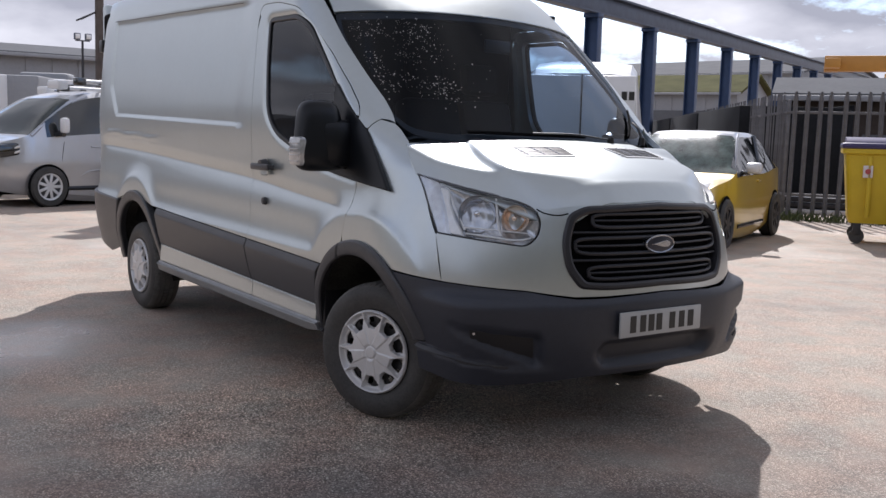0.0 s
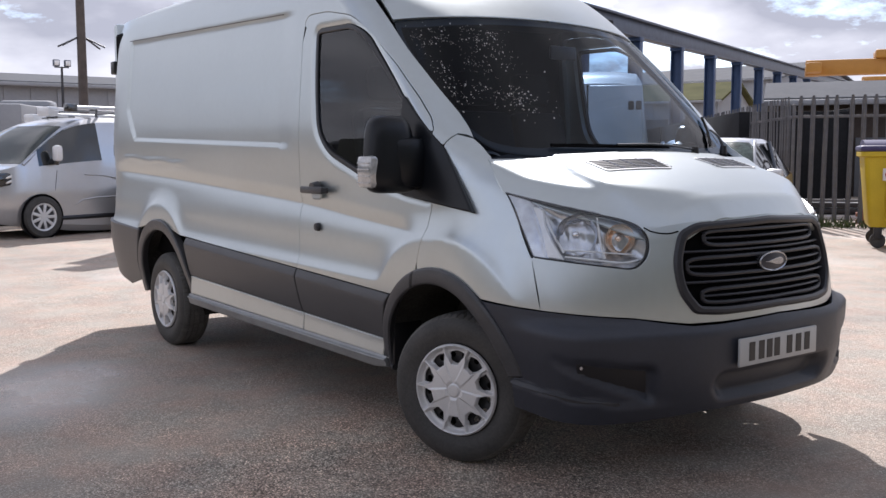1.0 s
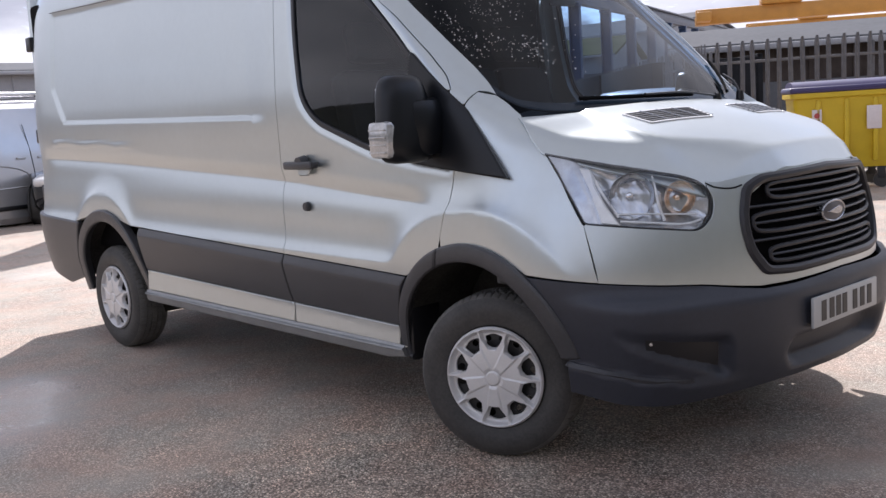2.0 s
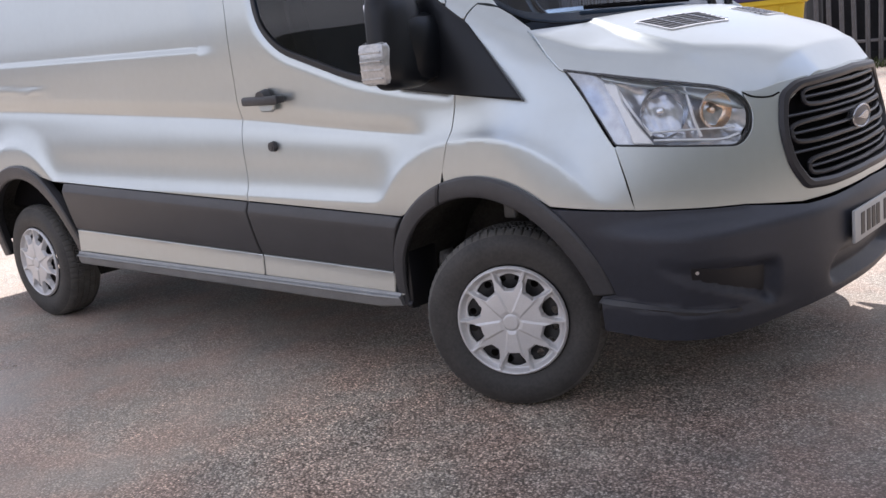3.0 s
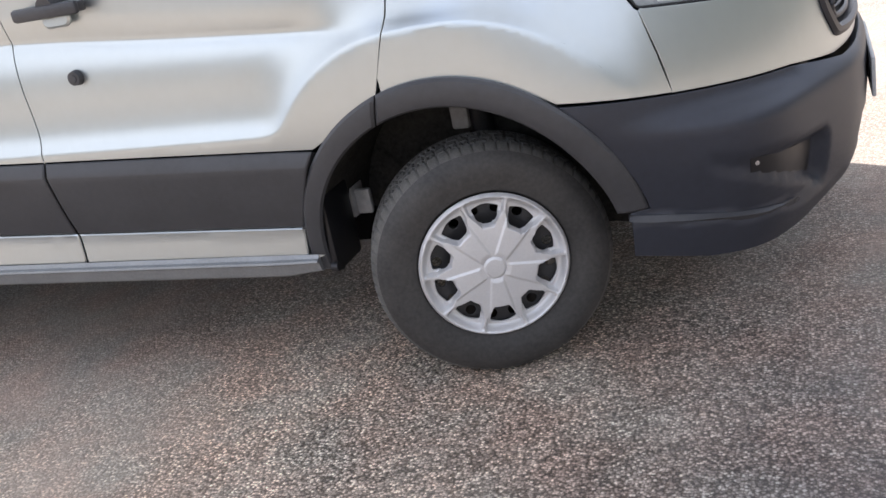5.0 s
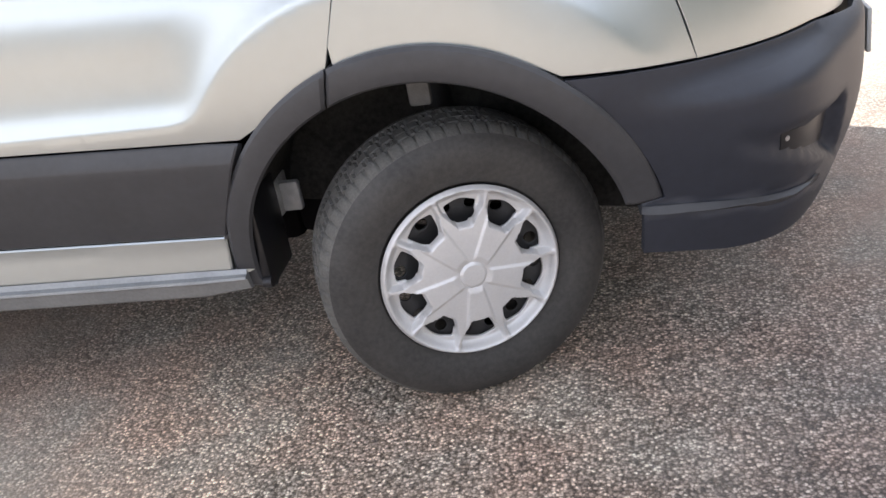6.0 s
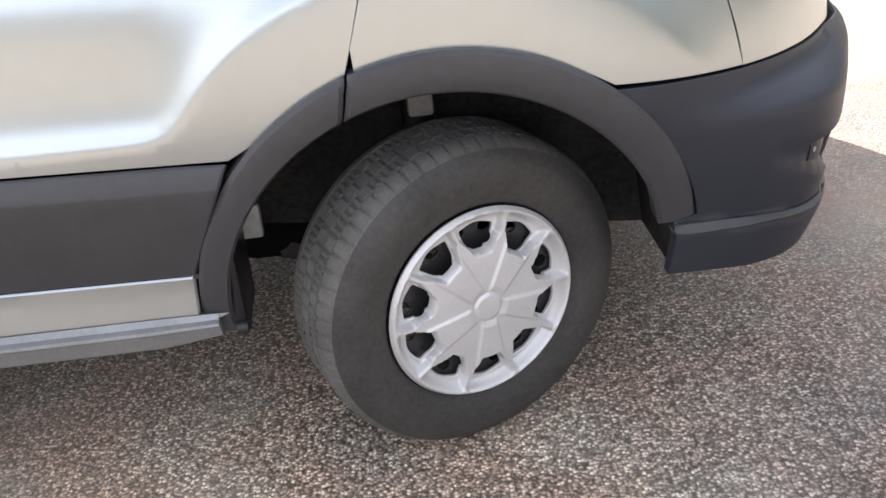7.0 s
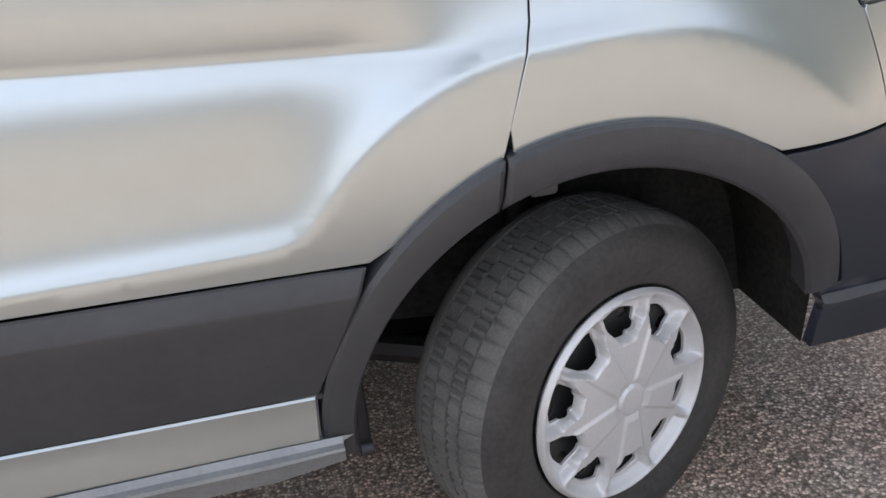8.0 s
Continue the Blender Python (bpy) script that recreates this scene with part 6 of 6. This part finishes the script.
def build_bin(m):
    b = thing("wheeled_bin", "yellow four-wheeled waste bin with a purple lid", "bin", m)
    verts, faces = [], []
    rings = [(0.56, 0.40, 0.28), (0.58, 0.42, 0.34), (0.66, 0.50, 1.20), (0.70, 0.54, 1.22), (0.70, 0.54, 1.28)]
    for hw, hd, z in rings:
        pl = rounded([(-hw, -hd), (hw, -hd), (hw, hd), (-hw, hd)], 0.08, 4)
        verts += [(p[0], p[1], z) for p in pl]
    n = len(verts) // len(rings)
    for i in range(len(rings) - 1):
        for k in range(n):
            faces.append((i * n + k, i * n + (k + 1) % n, (i + 1) * n + (k + 1) % n, (i + 1) * n + k))
    faces.append(tuple(range(n))[::-1])
    mesh_object("body", verts, faces, BINYELLOW, b)
    for x in (-0.35, 0.0, 0.35):
        part("rib", box_mesh(x - 0.03, x + 0.03, -0.525, -0.40, 0.36, 1.18, 0.015, pose(0, 0, 0, -6.0 * 0, 0, 0)), BINYELLOW, b)
    lid = part("lid", box_mesh(-0.71, 0.71, -0.56, 0.56, 1.28, 1.36, 0.03), BINPURPLE, b)
    verts, faces = [], []
    for i in range(9):
        a = math.pi * i / 8
        for x in (-0.66, 0.66):
            verts.append((x, -0.5 * math.cos(a), 1.35 + 0.09 * math.sin(a)))
        if i:
            faces.append((2 * i - 2, 2 * i - 1, 2 * i + 1, 2 * i))
    faces += [tuple(2 * i for i in range(9))[::-1], tuple(2 * i + 1 for i in range(9))]
    mesh_object("lid_dome", verts, faces, BINPURPLE, lid)
    lab = part("label", box_mesh(-0.43, -0.31, -0.525, -0.520, 0.90, 1.06, 0.001), LABELPINK, b, "white warning label")
    bm = bmesh.new()
    add_cyl(bm, (-0.37, -0.526, 0.98), (-0.37, -0.530, 0.98), 0.035, 0.035, 20)
    part("label_sign", bm, LABELRED, lab)
    part("label", box_mesh(0.24, 0.42, -0.528, -0.523, 0.78, 1.08, 0.001), LABELPINK, b, "pale worn label")
    for x in (-0.45, 0.45):
        for y in (-0.34, 0.34):
            c = new("castor")
            c.parent = b
            bm = bmesh.new()
            add_cyl(bm, (x, y - 0.025, 0.10), (x, y + 0.025, 0.10), 0.10, 0.10, 20)
            part("tyre", bm, RUBBER, c)
            part("fork", box_mesh(x - 0.05, x + 0.05, y - 0.045, y + 0.045, 0.12, 0.30, 0.01), STEEL, c)
    return b


build_bin(pose(-3.72, 10.02, 0, 0, 0, math.degrees(math.atan2(0.75, 1.12))) @ Matrix.Diagonal((1.04, 1.04, 1.04, 1)))

# ---- fence ----
FENCE = material("galvanised_fence", (0.17, 0.167, 0.175), rough=0.6, metal=0.35, var=0.4, scale=6.0)


def pale_mesh(h):
    """A W-section pale with a split, pointed top."""
    prof = [(-0.042, 0.0), (-0.026, 0.016), (-0.010, 0.004), (0.010, 0.004), (0.026, 0.016), (0.042, 0.0)]
    verts = [(x, -y, 0.05) for x, y in prof] + [(x, -y, h - 0.12) for x, y in prof] + [(x * 0.55 + 0.004, -y, h) for x, y in prof]
    verts += [(x, -y + 0.004, z) for x, y, z in [(a, -b, c) for a, b, c in verts]]
    n = len(prof)
    faces = []
    for r in range(2):
        for k in range(n - 1):
            a = r * n + k
            faces.append((a, a + 1, a + n + 1, a + n))
            faces.append(tuple(3 * n + i for i in (a, a + n, a + n + 1, a + 1)))
    me = bpy.data.meshes.new("pale")
    me.from_pydata(verts, [], faces)
    me.materials.append(FENCE)
    return me


def build_fence(a, b, h, label, count_cap=300):
    a, b = Vector((*a, 0)), Vector((*b, 0))
    d = (b - a)
    L = d.length
    ang = math.degrees(math.atan2(d.y, d.x))
    f = thing("palisade_fence", label, "fence", pose(a.x, a.y, 0, 0, 0, ang))
    me = pale_mesh(h)
    n = int(L / 0.215)
    for i in range(min(n, count_cap)):
        o = new("pale", me)
        o.parent = f
        o.matrix_local = pose(0.10 + 0.215 * i, -0.03, 0.0, random.uniform(-0.6, 0.6), random.uniform(-0.7, 0.7), 0)
    for z in (0.45, h - 0.38):
        part("rail", box_mesh(0, L, -0.025, 0.025, z - 0.025, z + 0.025, 0.004), FENCE, f)
    for i in range(int(L / 2.75) + 1):
        part("post", box_mesh(2.75 * i - 0.03, 2.75 * i + 0.03, 0.02, 0.12, 0.0, h - 0.15, 0.006), FENCE, f)
    return f


C1 = (-7.3, 12.5)
build_fence((-24.0, 27.9), C1, 2.35, "dark grey steel palisade fence along the yard")
build_fence(C1, (9.0, 22.5), 2.35, "dark grey steel palisade fence behind the bin")

# ---- gantry and overhead cranes behind the fence ----
BLUESTEEL = material("blue_steel", (0.030, 0.062, 0.145), rough=0.5, metal=0.2, var=0.3, scale=3.0)
BEAMSTEEL = material("dark_beam_steel", (0.095, 0.115, 0.16), rough=0.5, metal=0.3, var=0.3, scale=3.0)
CRANE = material("crane_orange", (0.50, 0.24, 0.04), rough=0.5, var=0.2, scale=2.0)


def build_gantry():
    g = thing("crane_gantry", "blue steel crane runway on a row of columns", "gantry")
    p0, d = Vector((-20.65, 20.25, 0)), Vector((-2.398, 5.343, 0))
    ux = d.normalized()
    rise = 0.148
    ang = math.degrees(math.atan2(d.y, d.x))
    for i in range(-3, 20):
        p = p0 + d * i
        h = 5.62 + rise * i
        c = new("column")
        c.parent = g
        c.matrix_local = pose(p.x, p.y, 0, 0, 0, ang)
        bm = bmesh.new()
        add_box(bm, -0.02, 0.02, -0.22, 0.22, 0, h, 0.004)
        add_box(bm, -0.20, 0.20, -0.24, -0.20, 0, h, 0.004)
        add_box(bm, -0.20, 0.20, 0.20, 0.24, 0, h, 0.004)
        part("shaft", bm, BLUESTEEL, c)
        part("cap_plate", box_mesh(-0.25, 0.25, -0.27, 0.27, h - 0.14, h, 0.01), BLUESTEEL, c)
    a, b = p0 + d * -3, p0 + d * 19
    ha, hb = 5.62 - 3 * rise, 5.62 + 19 * rise
    m = look((a.x, a.y, ha), (b.x, b.y, hb))
    L = (Vector((b.x, b.y, hb)) - Vector((a.x, a.y, ha))).length
    for y0, y1, w, nm in ((0.0, 0.06, 0.22, "bottom_flange"), (0.06, 0.62, 0.05, "web"), (0.62, 0.70, 0.25, "top_flange")):
        o = part(nm, box_mesh(-w, w, y0, y1, -L, 0, 0.005), BEAMSTEEL, g)
        o.matrix_local = m


def build_crane(name, x0, y0, z, length, depth):
    c = thing(name, "orange steel overhead crane girder", "crane", pose(x0, y0, 0, 0, 0, math.degrees(math.atan2(0.56, 0.83))))
    part("girder", box_mesh(0, length, -0.5, 0.5, z - depth, z, 0.05), CRANE, c)
    part("hoist", box_mesh(length * 0.12, length * 0.12 + 2.2, -0.9, 0.9, z, z + 0.45, 0.08), CRANE, c)
    for x in (0.4, length - 0.4):
        part("end_carriage", box_mesh(x - 0.4, x + 0.4, -2.0, 2.0, z - depth * 0.9, z - depth * 0.3, 0.05), CRANE, c)
    part("leg", box_mesh(length - 0.9, length - 0.3, -0.4, 0.4, 0, z - depth, 0.05), CRANE, c)


build_gantry()
build_crane("bridge_crane", -29.5, 46.9, 6.5, 30.0, 0.85)
build_crane("bridge_crane", -42.0, 74.3, 7.6, 36.0, 0.75)

# ---- buildings, pole and lamps ----
CLADGREY = material("grey_cladding", (0.30, 0.31, 0.33), rough=0.6, var=0.15, scale=0.6)
ROOFGREY = material("roof_sheet", (0.15, 0.155, 0.165), spec=0.05, rough=0.85, var=0.2, scale=0.5)
ROOFGREEN = material("lichen_roof", (0.13, 0.128, 0.06), spec=0.03, rough=0.9, var=0.35, scale=0.8)
WOODPOLE = material("pole_timber", (0.12, 0.10, 0.09), rough=0.9, var=0.4, scale=4.0)
BROWNWALL = material("dark_brown_wall", (0.075, 0.062, 0.055), rough=0.9, spec=0.1, var=0.4, scale=2.0)
BRICK = material("red_brick", (0.36, 0.15, 0.10), rough=0.85, var=0.35, scale=3.0)


def build_shed(name, label, x, y, ang, length, depth, eaves, ridge, wall, roof):
    """A long shed with ribbed walls and a pitched roof."""
    s = thing(name, label, "building", pose(x, y, 0, 0, 0, ang))
    bm = bmesh.new()
    n = max(2, int(length / 1.2))
    add_box(bm, 0, length, 0, depth, 0, eaves)
    part("wall", bm, wall, s, smooth=0)
    for i in range(n):
        part("wall_rib", box_mesh(length * i / n, length * i / n + 0.25, -0.06, 0.0, 0.3, eaves - 0.05), wall, s, smooth=0)
    for x0 in (0.02, length - 0.12):
        q = [(x0, 0, eaves), (x0, depth, eaves), (x0, depth / 2, ridge - 0.02), (x0 + 0.1, 0, eaves), (x0 + 0.1, depth, eaves), (x0 + 0.1, depth / 2, ridge - 0.02)]
        mesh_object("gable", q, [(0, 2, 1), (3, 4, 5), (0, 3, 5, 2), (1, 2, 5, 4), (0, 1, 4, 3)], wall, s, smooth=0)
    verts = [(-0.4, -0.5, eaves), (length + 0.4, -0.5, eaves), (length + 0.4, depth / 2, ridge), (-0.4, depth / 2, ridge), (-0.4, depth + 0.5, eaves), (length + 0.4, depth + 0.5, eaves)]
    verts += [(a, b, c + 0.18) for a, b, c in verts]
    faces = [(0, 3, 2, 1), (3, 4, 5, 2), (6, 7, 8, 9), (9, 8, 11, 10), (0, 1, 7, 6), (4, 10, 11, 5), (0, 6, 9, 3), (3, 9, 10, 4), (1, 2, 8, 7), (2, 5, 11, 8)]
    mesh_object("roof", verts, faces, roof, s, smooth=0)
    part("gutter", box_mesh(-0.4, length + 0.4, -0.62, -0.48, eaves - 0.05, eaves + 0.12, 0.03), CLADGREY, s)
    for i in range(3):
        x0 = length * (0.2 + 0.28 * i)
        part("roller_door", box_mesh(x0, x0 + 3.6, -0.10, -0.03, 0, min(3.8, eaves - 1.0), 0.01), ROOFGREY, s)
    return s


build_shed("warehouse", "long low grey warehouse with a sheet roof", -46.0, -30.0, 90.0, 62.0, 16.0, 4.6, 5.6, CLADGREY, ROOFGREY)
build_shed("warehouse", "large grey warehouse with a sheet roof", -92.4, 73.9, 12.4, 38.0, 24.0, 8.6, 11.0, CLADGREY, ROOFGREY)
build_shed("warehouse", "low warehouse with an olive lichen-covered roof", -55.0, 50.0, 23.0, 14.0, 10.0, 5.0, 6.6, CLADGREY, ROOFGREEN)
build_shed("shed", "small dark brick shed behind the fence", -14.5, 22.5, 34.0, 11.0, 5.0, 2.75, 3.4, BROWNWALL, ROOFGREY)


def build_pole():
    p = thing("utility_pole", "dark timber utility pole with stay brackets and a transformer", "pole", pose(-26.8, 5.6, 0))
    bm = bmesh.new()
    add_cyl(bm, (0, 0, 0), (0, 0, 9.0), 0.15, 0.11, 16)
    part("shaft", bm, WOODPOLE, p)
    part("transformer", box_mesh(-0.35, 0.35, -0.38, 0.38, 6.7, 7.9, 0.06), BEAMSTEEL, p)
    part("crossarm", box_mesh(-0.06, 0.06, -0.95, 0.55, 6.15, 6.28, 0.01), WOODPOLE, p)
    for s in (-1, 1):
        for dx in (-0.25, 0.25):
            v, f = sweep([(0, s * 0.10, 4.80), (dx, s * 0.62, 4.52)], 0.026, 8)
            mesh_object("stay_bracket", v, f, STEEL, p)
    return p


def build_floodlight():
    p = thing("floodlight_mast", "slim mast with two floodlights above the roofs", "lamp", pose(-40.0, 8.7, 0))
    bm = bmesh.new()
    add_cyl(bm, (0, 0, 0), (0, 0, 5.05), 0.07, 0.05, 12)
    part("mast", bm, STEEL, p)
    for y in (-0.22, 0.24):
        l = new("floodlight")
        l.parent = p
        part("housing", box_mesh(-0.10, 0.10, y - 0.13, y + 0.13, 5.06, 5.34, 0.03), BEAMSTEEL, l)
        part("lamp_glass", box_mesh(0.102, 0.112, y - 0.10, y + 0.10, 5.10, 5.30, 0.004), LAMPGREY, l)
    part("bracket", box_mesh(-0.03, 0.03, -0.3, 0.3, 5.00, 5.05, 0.01), STEEL, p)


def build_box_truck(name, m, label, paint):
    t = thing(name, label, "truck", m)
    body = part("cargo_box", box_mesh(-5.0, 0.0, -1.1, 1.1, 0.9, 3.15, 0.06), paint, t)
    part("roof_pod", box_mesh(-0.9, 0.0, -0.8, 0.8, 3.15, 3.5, 0.12), paint, t)
    cab = part("cab", box_mesh(0.1, 1.7, -1.0, 1.0, 0.5, 2.5, 0.18), paint, t)
    part("windscreen", box_mesh(1.705, 1.72, -0.85, 0.85, 1.5, 2.25, 0.005), DARKGLASS, cab)
    part("chassis", box_mesh(-5.0, 1.5, -0.5, 0.5, 0.5, 0.9, 0.03), MATT, t)
    for x in (-3.8, 0.9):
        for s in (-1, 1):
            bm = bmesh.new()
            add_cyl(bm, (x, s * 0.80, 0.45), (x, s * 1.06, 0.45), 0.45, 0.45, 24)
            part("wheel", bm, RUBBER, t)


build_pole()
build_floodlight()
build_box_truck("box_truck", pose(-26.5, 0.6, 0, 0, 0, -60) @ Matrix.Diagonal((1, 1, 0.88, 1)), "white box truck behind the parked vans", VANWHITE)
build_box_truck("box_truck", pose(-31.0, 5.2, 0, 0, 0, 150) @ Matrix.Diagonal((1, 1, 0.88, 1)), "grey box truck behind the parked vans", CLADGREY)

# ---- strip along the fence: weeds, brick kerb and stacked rails ----
def build_weeds():
    rng = random.Random(11)
    verts, faces = [], []
    d = (Vector((-24.0, 27.9, 0)) - Vector((*C1, 0))).normalized()
    e = (Vector((9.0, 22.5, 0)) - Vector((*C1, 0))).normalized()
    for _ in range(5200):
        dirn, L = (d, 10.0) if rng.random() < 0.55 else (e, 9.0)
        p = Vector((*C1, 0)) + dirn * (rng.random() * L) + Vector((rng.gauss(0.15, 0.22), rng.gauss(-0.35, 0.22), 0))
        h = 0.04 + 0.16 * rng.random() ** 2
        a = rng.random() * 6.28
        w = 0.004 + 0.008 * rng.random()
        s = Vector((math.cos(a), math.sin(a), 0))
        lean = Vector((rng.gauss(0, 0.5), rng.gauss(0, 0.5), 0)) * h
        i = len(verts)
        verts += [p - s * w, p + s * w, p + lean * 0.4 + s * w * 1.4 + Vector((0, 0, h * 0.6)), p + lean + Vector((0, 0, h)), p + lean * 0.4 - s * w * 1.4 + Vector((0, 0, h * 0.6))]
        faces.append((i, i + 1, i + 2, i + 3, i + 4))
    o = mesh_object("weeds", verts, faces, WEED, None, smooth=0)
    tagged(o, "low green weeds and grass along the fence", "weeds", kind="stuff")


WEED = material("weed_green", (0.085, 0.11, 0.035), rough=0.8, var=0.5, scale=5.0)
build_weeds()


def build_stack():
    s = thing("rail_stack", "stacked steel rails lying behind the fence", "rails", pose(-7.4, 14.4, 0, 0, 0, 34))
    for k in range(4):
        for j in range(3):
            part("rail", box_mesh(-4.0 + 0.3 * j, 5.0 - 0.2 * k, 0.22 * k, 0.22 * k + 0.12, 0.12 * j, 0.12 * j + 0.09, 0.01), STEEL if (k + j) % 3 else TRIM, s)
    b = thing("brick_stack", "low stack of red bricks behind the fence", "bricks", pose(-6.6, 13.5, 0, 0, 0, 32))
    bme = box_mesh(0, 0.215, 0, 0.1025, 0, 0.065, 0.004)
    me = bpy.data.meshes.new("brick")
    bme.to_mesh(me)
    bme.free()
    me.materials.append(BRICK)
    for z in range(4):
        for y in range(3):
            for x in range(10):
                o = new("brick", me)
                o.parent = b
                o.matrix_local = pose(0.222 * x + 0.05 * (z % 2), 0.108 * y, 0.067 * z, 0, 0, random.uniform(-1.5, 1.5))


build_stack()


def build_container(m, label):
    """A dark steel container with corrugated sides."""
    c = thing("shipping_container", label, "container", m, "containers behind the fence")
    verts, faces = [], []
    n = 60
    for i in range(n + 1):
        x = 6.06 * i / n
        y = 0.0 if (i // 2) % 2 else -0.036
        verts += [(x, y, 0.16), (x, y, 2.20)]
        if i:
            faces.append((2 * i - 2, 2 * i, 2 * i + 1, 2 * i - 1))
    mesh_object("corrugated_side", verts, faces, DARKBOX, c, smooth=0)
    part("shell", box_mesh(0.02, 6.04, 0.03, 2.40, 0.12, 2.22, 0.01), DARKBOX, c)
    part("bottom_rail", box_mesh(0, 6.06, -0.05, 0.05, 0.0, 0.17, 0.01), DARKBOX, c)
    part("top_rail", box_mesh(0, 6.06, -0.05, 0.05, 2.19, 2.28, 0.01), DARKBOX, c)
    for x in (0.0, 5.98):
        part("corner_post", box_mesh(x, x + 0.08, -0.06, 0.06, 0.0, 2.28, 0.01), DARKBOX, c)


DARKBOX = material("dark_container_paint", (0.020, 0.021, 0.024), spec=0.12, rough=0.7, var=0.4, scale=2.0)
for k in range(2):
    build_container(pose(-4.6 + 5.1 * k, 15.6 + 3.44 * k, 0, 0, 0, 34) @ Matrix.Diagonal((1, 1, 1.10, 1)), "dark corrugated steel container behind the fence")
for k in range(3):
    build_container(pose(-8.6 - 4.75 * k, 16.6 + 4.2 * k, 0, 0, 0, 138.5), "dark corrugated steel container behind the fence")


# ---- added plain walls, never in view behind the camera's way, to darken reflections ----
UNSEENWALL = material("dark_wall_cladding", (0.07, 0.076, 0.066), rough=0.7, var=0.25, scale=0.7)


def build_wall(name, x0, x1, y0, y1, h):
    w = part(name, box_mesh(x0, x1, y0, y1, 0, h, 0.05), UNSEENWALL, None, smooth=0)
    tagged(w, "added unseen dark grey-green wall that darkens reflections in the van", "wall", kind="structure")


build_wall("wall_south", -40.0, 14.0, -24.6, -24.0, 4.8)
build_wall("wall_east", 13.4, 14.0, -24.0, 19.0, 8.5)
